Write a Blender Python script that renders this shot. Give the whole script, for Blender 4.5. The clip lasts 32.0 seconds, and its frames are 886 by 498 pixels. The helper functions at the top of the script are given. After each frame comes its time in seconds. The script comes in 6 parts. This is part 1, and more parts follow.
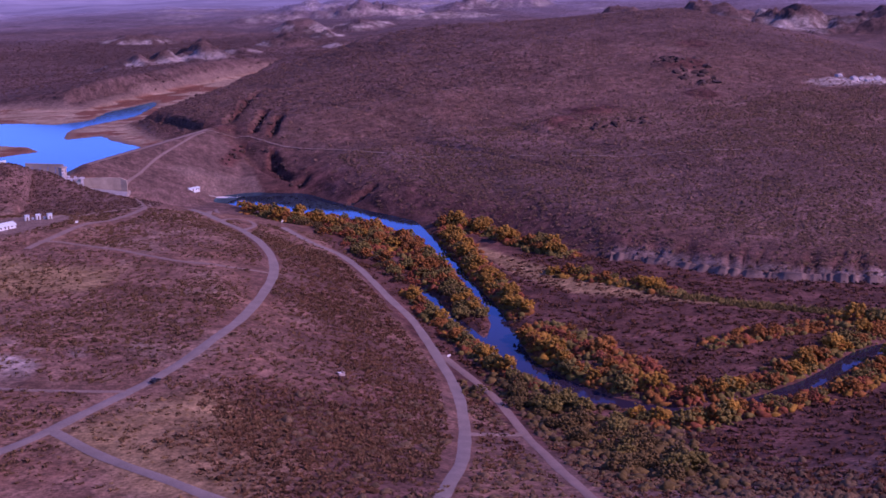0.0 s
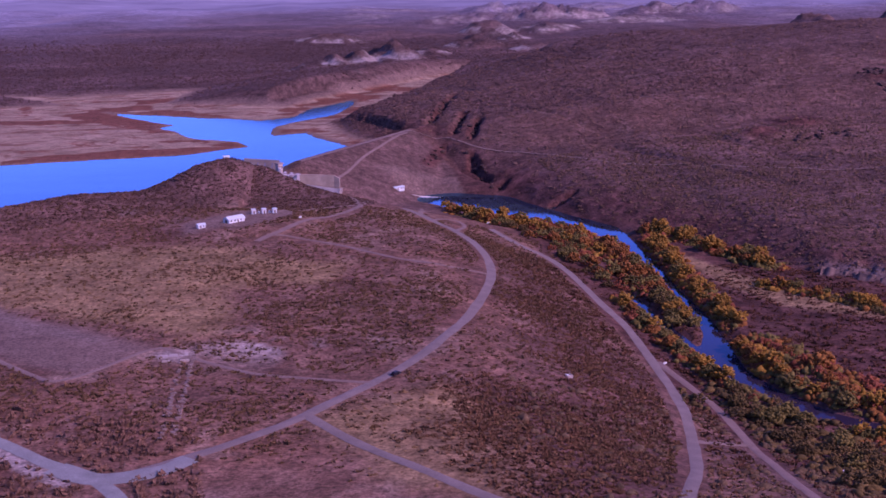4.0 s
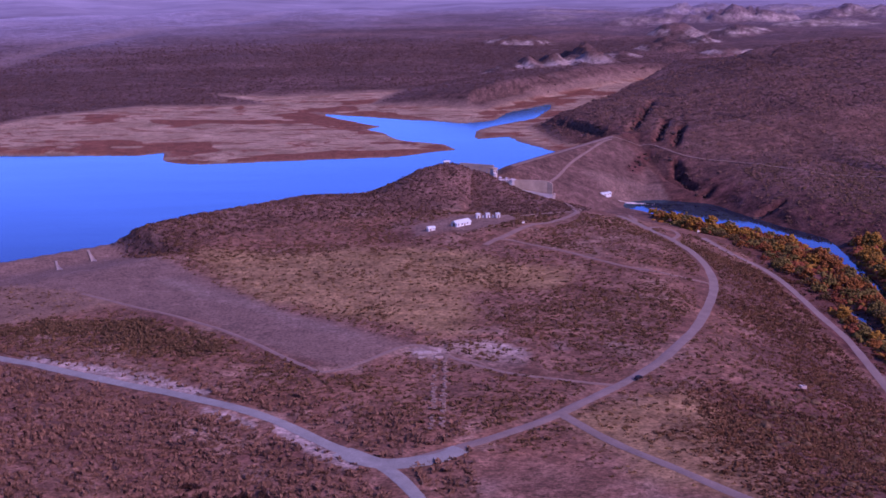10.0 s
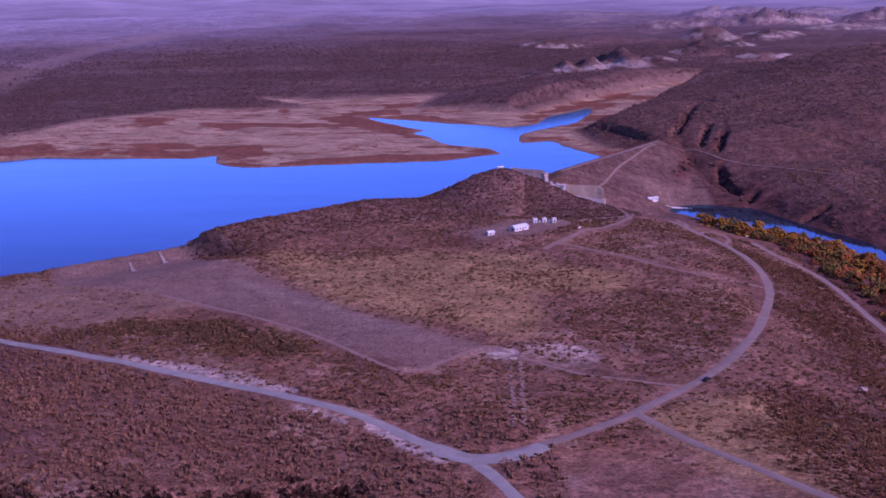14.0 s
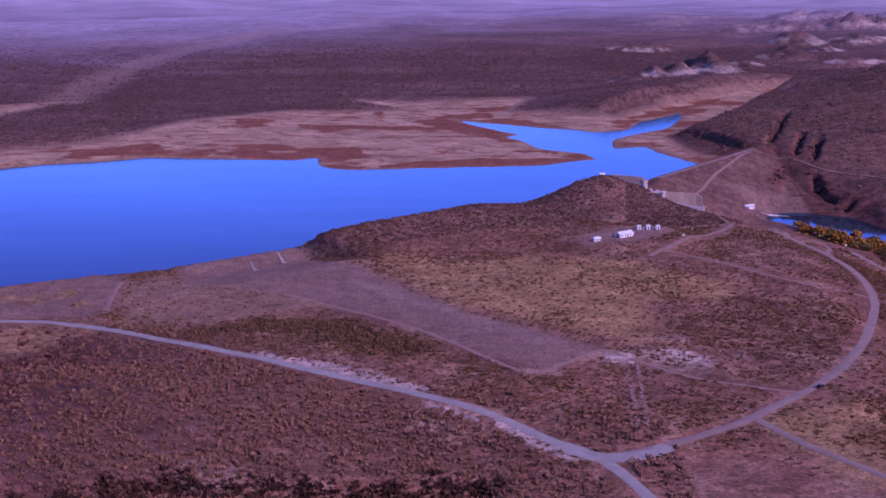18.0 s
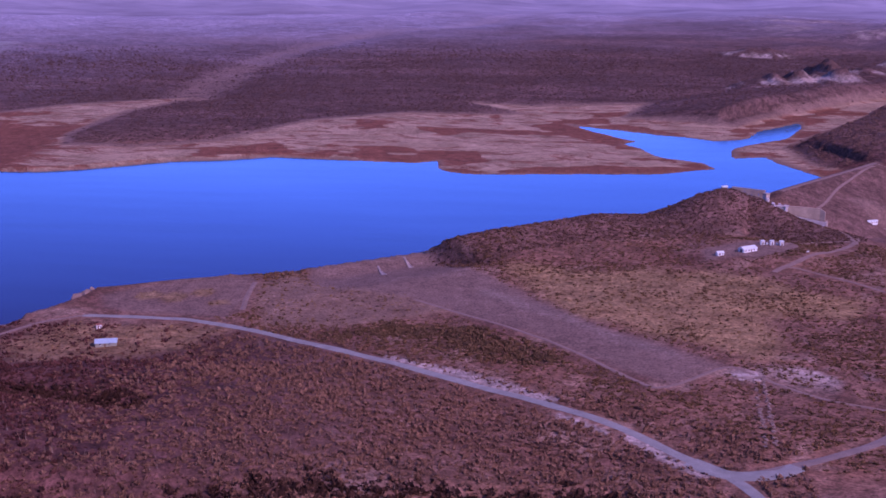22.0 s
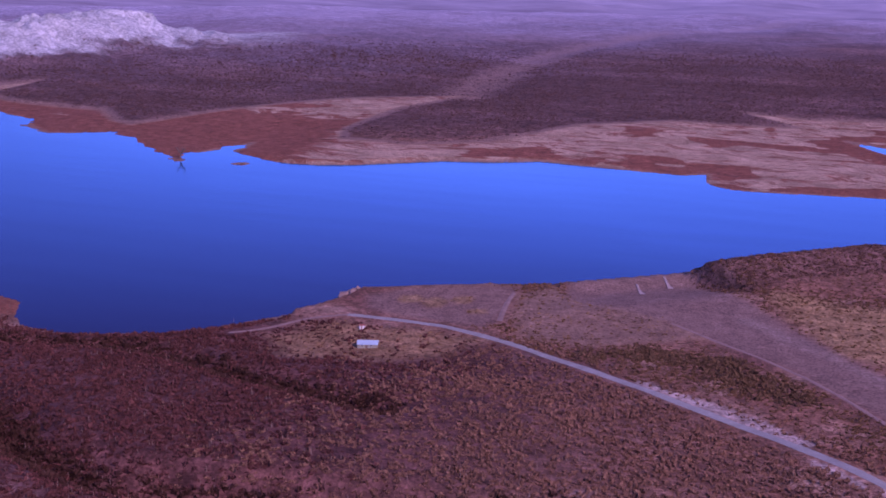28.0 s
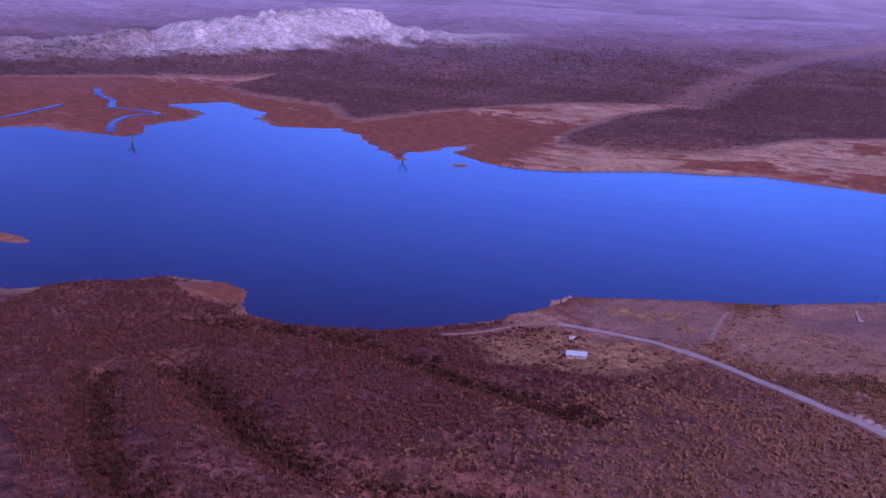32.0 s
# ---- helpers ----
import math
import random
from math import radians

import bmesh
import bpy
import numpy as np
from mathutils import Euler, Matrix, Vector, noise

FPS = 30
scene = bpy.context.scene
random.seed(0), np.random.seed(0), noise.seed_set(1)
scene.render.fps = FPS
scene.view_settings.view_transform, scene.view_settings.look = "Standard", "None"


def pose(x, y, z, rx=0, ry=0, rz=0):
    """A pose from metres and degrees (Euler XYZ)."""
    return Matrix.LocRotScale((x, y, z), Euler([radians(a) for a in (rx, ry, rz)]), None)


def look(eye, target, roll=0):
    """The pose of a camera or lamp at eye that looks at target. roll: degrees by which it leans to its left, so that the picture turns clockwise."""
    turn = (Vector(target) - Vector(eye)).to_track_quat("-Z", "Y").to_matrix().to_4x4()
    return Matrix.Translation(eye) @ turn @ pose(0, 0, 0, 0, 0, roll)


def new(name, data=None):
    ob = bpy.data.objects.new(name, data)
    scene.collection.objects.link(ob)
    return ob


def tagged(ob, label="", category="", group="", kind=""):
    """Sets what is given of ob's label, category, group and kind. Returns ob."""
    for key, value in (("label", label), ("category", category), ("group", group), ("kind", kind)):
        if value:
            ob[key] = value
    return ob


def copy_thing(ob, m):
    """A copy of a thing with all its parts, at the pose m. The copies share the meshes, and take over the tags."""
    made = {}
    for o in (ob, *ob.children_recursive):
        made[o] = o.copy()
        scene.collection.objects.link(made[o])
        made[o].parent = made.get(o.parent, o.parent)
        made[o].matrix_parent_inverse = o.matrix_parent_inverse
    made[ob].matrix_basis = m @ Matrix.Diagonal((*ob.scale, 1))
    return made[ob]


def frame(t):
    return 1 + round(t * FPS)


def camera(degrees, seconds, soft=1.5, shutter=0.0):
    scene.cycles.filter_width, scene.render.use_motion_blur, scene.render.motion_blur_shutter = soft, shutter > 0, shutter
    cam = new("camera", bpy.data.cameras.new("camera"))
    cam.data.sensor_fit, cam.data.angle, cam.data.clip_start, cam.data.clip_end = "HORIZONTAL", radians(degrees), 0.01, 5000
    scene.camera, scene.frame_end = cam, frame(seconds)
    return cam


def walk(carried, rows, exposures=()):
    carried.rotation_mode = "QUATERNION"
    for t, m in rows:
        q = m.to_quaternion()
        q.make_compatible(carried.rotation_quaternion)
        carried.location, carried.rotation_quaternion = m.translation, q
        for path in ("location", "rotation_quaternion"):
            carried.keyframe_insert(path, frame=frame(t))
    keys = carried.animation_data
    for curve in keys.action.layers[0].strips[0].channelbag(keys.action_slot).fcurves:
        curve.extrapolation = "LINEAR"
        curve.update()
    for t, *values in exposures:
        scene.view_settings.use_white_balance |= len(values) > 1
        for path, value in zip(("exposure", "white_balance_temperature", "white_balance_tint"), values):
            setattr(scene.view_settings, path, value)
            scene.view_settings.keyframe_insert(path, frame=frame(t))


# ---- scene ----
cam = camera(37.99, 32.0, soft=1.7)
PATH = [
    (0, (103.72, 75.10, 165.87), (160.28, 261.58, 120.84), -1.38),
    (1, (96.43, 74.98, 166.63), (146.23, 263.44, 121.86), -1.26),
    (2, (88.50, 72.76, 168.27), (132.29, 262.73, 123.60), -1.05),
    (3, (81.20, 70.26, 170.05), (118.51, 261.62, 125.44), -0.96),
    (3.5, (76.96, 68.25, 171.13), (111.48, 260.14, 126.56), -0.86),
    (5.5, (64.37, 61.75, 174.82), (89.30, 255.12, 130.25), -0.75),
    (6, (61.54, 60.37, 175.55), (84.01, 254.05, 131.01), -0.83),
    (7, (55.12, 53.77, 178.50), (73.54, 247.85, 133.85), -0.87),
    (8, (49.14, 47.64, 181.08), (63.87, 242.02, 136.38), -0.95),
    (9, (43.39, 42.07, 183.44), (53.73, 236.71, 138.66), -0.98),
    (10, (36.51, 37.73, 185.54), (43.02, 232.53, 140.72), -0.79),
    (11, (29.94, 32.14, 187.77), (35.86, 226.95, 142.88), -0.78),
    (12, (23.84, 27.05, 189.93), (29.05, 221.87, 145.01), -0.74),
    (13, (18.13, 20.86, 191.52), (22.15, 215.75, 146.76), -0.73),
    (13.5, (15.10, 17.70, 192.78), (18.60, 212.59, 147.98), -0.72),
    (15.5, (3.37, 4.33, 198.47), (4.72, 199.19, 153.42), -0.78),
    (16, (-0.00, -0.00, 200.00), (-0.00, 194.86, 154.95), -0.74),
    (17, (-6.13, -6.39, 202.28), (-10.22, 188.44, 157.30), -0.65),
    (18, (-12.35, -12.46, 204.51), (-20.12, 182.25, 159.48), -0.53),
    (19, (-17.94, -17.90, 206.98), (-28.25, 176.67, 161.88), -0.48),
    (20, (-21.95, -23.35, 210.38), (-35.53, 171.01, 165.19), -0.35),
    (21, (-24.62, -25.39, 212.69), (-41.80, 168.65, 167.39), -0.15),
    (22, (-26.02, -27.48, 215.56), (-49.53, 165.84, 170.03), 0.08),
    (23, (-26.71, -27.55, 217.74), (-55.57, 165.02, 172.07), 0.27),
    (24, (-27.75, -27.24, 219.84), (-62.44, 164.32, 174.02), 0.55),
    (25, (-26.46, -28.24, 223.13), (-67.89, 161.89, 176.93), 0.64),
    (25.5, (-27.26, -25.53, 222.94), (-72.31, 163.76, 176.66), 0.74),
    (27.5, (-26.08, -26.14, 227.84), (-85.25, 159.10, 181.11), 1.05),
    (28, (-25.62, -27.50, 229.63), (-88.39, 156.50, 182.69), 1.13),
    (29, (-24.62, -30.88, 233.07), (-94.68, 150.40, 185.87), 1.34),
    (30, (-24.98, -32.71, 234.63), (-102.58, 145.45, 187.31), 1.60),
    (31, (-24.56, -35.56, 237.03), (-109.39, 139.18, 189.39), 1.87),
    (32, (-24.23, -36.95, 238.32), (-116.75, 133.76, 190.37), 2.03),
]
walk(cam, [(t, look(eye, target, roll)) for t, eye, target, roll in PATH],
     exposures=[(0.0, 0.25, 6450, 100), (32.0, 0.25, 6450, 100)])

# ---- world, sun, white balance ----
SUN_DIR = Vector((0.80, -0.60, 0.66)).normalized()
world = bpy.data.worlds.new("world")
scene.world = world
world.use_nodes = True
wn = world.node_tree
sky = wn.nodes.new("ShaderNodeTexSky")
sky.sky_type, sky.sun_disc = "NISHITA", False
sky.sun_elevation = math.asin(SUN_DIR.z)
sky.sun_rotation = math.atan2(SUN_DIR.x, SUN_DIR.y)
sky.ozone_density, sky.dust_density, sky.air_density = 10.0, 0.0, 0.8
wn.nodes["Background"].inputs["Strength"].default_value = 0.13
wn.links.new(sky.outputs[0], wn.nodes["Background"].inputs["Color"])
sun = new("sun", bpy.data.lights.new("sun", "SUN"))
sun.data.energy, sun.data.angle, sun.data.color = 2.7, radians(0.6), (1.0, 0.88, 0.74)
sun.matrix_world = look(SUN_DIR * 900, (0, 0, 0))


# ---- materials ----
def ramp(nt, fac, stops):
    """A colour ramp from (position, colour) pairs."""
    r = nt.nodes.new("ShaderNodeValToRGB")
    els = r.color_ramp.elements
    while len(els) < len(stops):
        els.new(0.5)
    for e, (p, c) in zip(els, stops):
        e.position, e.color = p, (*c, 1)
    nt.links.new(fac, r.inputs[0])
    return r.outputs[0]


def tex(nt, scale, detail=4.0, rough=0.55, stretch=None, dist=0.0):
    """Noise in world metres: scale is 1 / size."""
    g = nt.nodes.new("ShaderNodeNewGeometry")
    n = nt.nodes.new("ShaderNodeTexNoise")
    n.inputs["Scale"].default_value, n.inputs["Detail"].default_value = scale, detail
    n.inputs["Roughness"].default_value, n.inputs["Distortion"].default_value = rough, dist
    src = g.outputs["Position"]
    if stretch:
        m = nt.nodes.new("ShaderNodeMapping")
        m.inputs["Scale"].default_value = stretch[:3]
        m.inputs["Rotation"].default_value = (0, 0, stretch[3])
        nt.links.new(src, m.inputs[0])
        src = m.outputs[0]
    nt.links.new(src, n.inputs["Vector"])
    return n.outputs["Fac"]


def mix(nt, fac, a, b, mode="MIX"):
    m = nt.nodes.new("ShaderNodeMix")
    m.data_type, m.blend_type = "RGBA", mode
    for sock, v in ((m.inputs[0], fac), (m.inputs[6], a), (m.inputs[7], b)):
        if hasattr(v, "is_output"):
            nt.links.new(v, sock)
        else:
            sock.default_value = v if sock == m.inputs[0] else (*v, 1)
    return m.outputs[2]


def math_node(nt, op, a, b=0.0, clamp=False):
    m = nt.nodes.new("ShaderNodeMath")
    m.operation, m.use_clamp = op, clamp
    for sock, v in zip(m.inputs, (a, b)):
        if hasattr(v, "is_output"):
            nt.links.new(v, sock)
        else:
            sock.default_value = v
    return m.outputs[0]


def material(name, rough=0.9, metal=0.0, spec=0.3):
    m = bpy.data.materials.new(name)
    m.use_nodes = True
    b = m.node_tree.nodes["Principled BSDF"]
    b.inputs["Roughness"].default_value, b.inputs["Metallic"].default_value = rough, metal
    b.inputs["Specular IOR Level"].default_value = spec
    return m, m.node_tree, b


def bump(nt, b, height, strength, distance):
    n = nt.nodes.new("ShaderNodeBump")
    n.inputs["Strength"].default_value, n.inputs["Distance"].default_value = strength, distance
    nt.links.new(height, n.inputs["Height"])
    nt.links.new(n.outputs[0], b.inputs["Normal"])


def plain(name, color, rough=0.8, metal=0.0, vary=0.18, size=1.5, bumps=0.0):
    """A surface of one colour with two scales of wear."""
    m, nt, b = material(name, rough, metal)
    lo, hi = [c * (1 - vary) for c in color], [min(1, c * (1 + vary)) for c in color]
    big = ramp(nt, tex(nt, 1 / size, 5), [(0.3, lo), (0.7, hi)])
    small = ramp(nt, tex(nt, 9 / size, 3), [(0.3, [1 - vary] * 3), (0.7, [1.0] * 3)])
    nt.links.new(mix(nt, 1.0, big, small, "MULTIPLY"), b.inputs["Base Color"])
    if bumps:
        bump(nt, b, tex(nt, 14 / size, 3), 0.5, bumps)
    return m


def leafy(name, stops, island=True):
    """Foliage: each clump takes its own tone from the ramp."""
    m, nt, b = material(name, 0.85, spec=0.15)
    g = nt.nodes.new("ShaderNodeNewGeometry")
    o = nt.nodes.new("ShaderNodeObjectInfo")
    f = math_node(nt, "ADD", math_node(nt, "MULTIPLY", g.outputs["Random Per Island"], 0.4), math_node(nt, "MULTIPLY", o.outputs["Random"], 0.4))
    f = math_node(nt, "ADD", f, math_node(nt, "MULTIPLY", tex(nt, 0.03, 3), 0.3))
    c = ramp(nt, f, stops)
    fine = ramp(nt, tex(nt, 1.6, 3), [(0.35, (0.55, 0.55, 0.55)), (0.65, (1.15, 1.15, 1.15))])
    nt.links.new(mix(nt, 1.0, c, fine, "MULTIPLY"), b.inputs["Base Color"])
    return m


# ---- the lie of the land ----
def fbm(x, y, size, octaves=4, seed=0):
    """Smooth value noise about zero, features of the given size in metres."""
    out, amp, tot = np.zeros_like(x), 1.0, 0.0
    for o in range(octaves):
        u, v = x / size * 2**o + 37.7 * seed + 5.3 * o, y / size * 2**o - 11.3 * seed + 9.1 * o
        i, j = np.floor(u).astype(np.int64), np.floor(v).astype(np.int64)
        fu, fv = u - i, v - j
        fu, fv = fu * fu * (3 - 2 * fu), fv * fv * (3 - 2 * fv)

        def h(a, b):
            n = (a * 374761393 + b * 668265263 + (seed + o) * 974711) & 0xFFFFFFFF
            n = ((n ^ (n >> 13)) * 1274126177) & 0xFFFFFFFF
            return ((n ^ (n >> 16)) & 0xFFFF) / 65535.0 - 0.5

        out += amp * ((h(i, j) * (1 - fu) + h(i + 1, j) * fu) * (1 - fv) + (h(i, j + 1) * (1 - fu) + h(i + 1, j + 1) * fu) * fv)
        tot += amp
        amp *= 0.5
    return out / tot * 2


def along(x, y, line):
    """Distance to a polyline, and how far along it (0 to 1 per leg, counted) the nearest place lies."""
    best, at = np.full(x.shape, 1e9), np.zeros(x.shape)
    for k, ((ax, ay), (bx, by)) in enumerate(zip(line[:-1], line[1:])):
        dx, dy = bx - ax, by - ay
        s = np.clip(((x - ax) * dx + (y - ay) * dy) / (dx * dx + dy * dy + 1e-9), 0, 1)
        d = np.hypot(x - ax - s * dx, y - ay - s * dy)
        near = d < best
        best, at = np.where(near, d, best), np.where(near, k + s, at)
    return best, at


def inside(x, y, poly):
    odd = np.zeros(x.shape, bool)
    for (ax, ay), (bx, by) in zip(poly, poly[1:] + poly[:1]):
        cross = (ay > y) != (by > y)
        odd ^= cross & (x < (bx - ax) * (y - ay) / ((by - ay) if by != ay else 1e-9) + ax)
    return odd


def signed(x, y, poly):
    """Distance to a polygon's edge, below zero inside it."""
    d, _ = along(x, y, poly + poly[:1])
    return np.where(inside(x, y, poly), -d, d)


def step(a, b, v):
    s = np.clip((v - a) / (b - a), 0, 1)
    return s * s * (3 - 2 * s)


LAKE_FAR = [(-1600, 880), (-1185, 1017), (-1159, 1070), (-1047, 1045), (-992, 1026), (-1031, 1092), (-1066, 1160), (-1061, 1229), (-1110, 1262), (-1162, 1295), (-1129, 1359), (-1056, 1326), (-994, 1265),
            (-947, 1231), (-883, 1258), (-781, 1173), (-712, 1132), (-720, 1176), (-697, 1266), (-685, 1192), (-648, 1144), (-599, 1162),
            (-530, 1192), (-500, 1215), (-463, 1248), (-418, 1262), (-371, 1290), (-214, 1268), (-191, 1287), (-182, 1229), (-156, 1212), (-74, 1219), (36, 1236), (94, 1271)]
LAKE_ARM = [(80, 1307), (41, 1346), (6, 1431), (16, 1454), (-40, 1543), (-66, 1592), (-20, 1553), (48, 1512), (110, 1463), (146, 1491), (166, 1551),
            (227, 1645), (223, 1594), (188, 1491), (155, 1453), (121, 1409), (119, 1346), (150, 1358), (172, 1290), (196, 1225)]
LAKE_NEAR = [(140, 1150), (96, 1040), (66, 1020), (40, 970), (-20, 955), (-60, 935), (-110, 885), (-150, 850), (-190, 816), (-222, 800), (-250, 778),
             (-300, 752), (-350, 730), (-351, 703), (-361, 674), (-384, 641), (-398, 623), (-419, 605), (-444, 593), (-471, 584), (-499, 587), (-516, 602), (-533, 631), (-558, 638),
             (-600, 629), (-660, 545), (-760, 500), (-1000, 420), (-1600, 200)]
LAKE = LAKE_FAR + LAKE_ARM + LAKE_NEAR
SAND_EDGE = [(-1700, 1150), (-1514, 1320), (-1316, 1529), (-1264, 1556), (-1241, 1628), (-1222, 1470), (-1147, 1432), (-989, 1410), (-925, 1339), (-890, 1322), (-839, 1477), (-746, 1643),
             (-600, 1765), (-640, 1589), (-638, 1396), (-608, 1311), (-529, 1303), (-450, 1362), (-380, 1537), (-268, 1635), (-123, 1663), (-205, 1762),
             (-113, 1741), (39, 1780), (5, 1650), (140, 1575), (185, 1658), (323, 1824), (520, 1990), (700, 2080), (465, 1960), (360, 1758), (284, 1615),
             (218, 1498), (180, 1414), (188, 1352), (193, 1301), (207, 1280), (232, 1268), (236, 1215)]
RIVER = [(246, 1068), (262, 1052), (293, 1000), (330, 932), (336, 890), (330, 808), (324, 751), (319, 700), (313, 668), (303, 635), (299, 608), (303, 577), (315, 546), (328, 530),
         (343, 519), (361, 521), (382, 525), (404, 532), (428, 546), (452, 561), (500, 575), (560, 565), (700, 500), (900, 420)]
RIVER_WIDE = [27, 34, 27, 16, 6, 5, 4.6, 5.2, 7, 9.5, 9.5, 8, 7, 6.5, 7, 6, 6, 6.5, 6, 6, 6, 5, 4, 4]
BACKWATER = [(295, 753), (293, 710), (294, 680), (294, 648), (299, 615)]
HILL_FOOT = [(300, 1640), (218, 1498), (180, 1414), (188, 1352), (198, 1295), (238, 1246), (254, 1180), (272, 1130), (286, 1096), (303, 1053), (322, 990), (356, 934), (384, 881), (402, 795), (420, 762), (438, 746), (460, 708), (490, 682), (525, 660), (560, 648), (800, 640), (1300, 560), (2400, 300)]
HILL_CREST = [(360, 1680), (470, 1600), (560, 1570), (700, 1520), (830, 1480), (930, 1430), (1060, 1340), (1240, 1230), (1600, 1000), (2600, 500)]
HILL_TOPS = [22, 66, 80, 86, 94, 66, 34, 30, 30, 30]
RIDGE = [(-122, 812), (-104, 836), (-60, 872), (-20, 897), (30, 908), (56, 934), (74, 960), (90, 974), (104, 950), (124, 908)]
RIDGE_TOPS = [25, 28, 27, 26, 25, 37, 37, 29, 22, 14]
DAM = [(235, 1222), (127, 1064)]
SADDLE_DAM = [(-142, 829), (-208, 775)]
CRACKS = [[(316, 1440), (284, 1328), (262, 1271)], [(299, 1288), (277, 1220)], [(306, 1250), (290, 1201)], [(264, 1199), (241, 1148)], [(284, 1172), (282, 1152), (286, 1112)], [(298, 1095), (287, 1085)], [(335, 1017), (310, 1011)]]
# Eroded bluffs on the plain: place, half width across and along, height.
BLUFFS = [(190, 1905, 26, 40, 7), (245, 1955, 62, 60, 24), (318, 1985, 48, 95, 26), (335, 2100, 30, 120, 30), (275, 2480, 62, 70, 16), (415, 2200, 34, 60, 12), (513, 2340, 46, 60, 20), (591, 2590, 46, 60, 22), (602, 2420, 40, 50, 16),
          (699, 2570, 60, 60, 22), (599, 2230, 50, 40, 12), (801, 2950, 150, 80, 34), (640, 3000, 110, 70, 20), (782, 3260, 120, 90, 24), (924, 2690, 120, 60, 16), (1065, 3010, 120, 70, 28), (1180, 3000, 90, 60, 26), (513, 2900, 48, 50, 12),
          (430, 3330, 130, 60, 8), (980, 3250, 120, 80, 18), (1115, 2230, 70, 120, 44), (1240, 2160, 90, 120, 52), (1345, 2060, 90, 120, 46), (1460, 1960, 90, 120, 44)]


def bluffs(x, y):
    """Height of the eroded bluffs, and the share of bare marl on them."""
    rise, marl = np.zeros_like(x), np.zeros_like(x)
    for k, (cx, cy, a, b, h) in enumerate(BLUFFS):
        near = (np.abs(x - cx) < 2 * a) & (np.abs(y - cy) < 2 * b)
        u, v = x[near], y[near]
        d = np.sqrt(((u - cx) / a) ** 2 + ((v - cy) / b) ** 2) + 0.55 * fbm(u, v, 50, 3, 60 + k)
        fins = np.abs(fbm(u + 0.2 * v, v * 0.22, 26, 3, 80 + k))
        body = np.clip(1.15 - d, 0, 1)
        rise[near] = np.maximum(rise[near], 0.8 * h * body * (1.25 - 1.0 * fins))
        bare = step(0.0, 0.25, body) * step(0.75, 0.5, body) * step(0.1, 0.32, fins + 0.3 * fbm(u, v, 70, 2, 90 + k)) * step(b * 0.5, -b * 0.2, v - cy)
        marl[near] = np.maximum(marl[near], bare)
    return rise, marl


WHITE_RANGE = [(-1950, 1440), (-1680, 1590), (-1575, 1750), (-1510, 1950), (-1460, 2130), (-1375, 2230), (-1230, 2330), (-1080, 2400)]
WHITE_TOPS = [30, 36, 50, 68, 86, 60, 16, 5]


WASH = [(-600, 1740), (-620, 1835), (-645, 2157), (-640, 2511), (-580, 2754), (-490, 2986), (-324, 3271), (-127, 3756)]
GULLIES = [[(-500, 545), (-481, 543), (-420, 556), (-367, 544), (-319, 519), (-279, 505), (-230, 490)], [(-450, 460), (-394, 419), (-340, 374), (-295, 357), (-258, 361), (-226, 375), (-180, 388)],
           [(-470, 420), (-419, 365), (-371, 317), (-339, 296), (-315, 285)], [(-180, 388), (-132, 412), (-80, 414), (-20, 420)]]


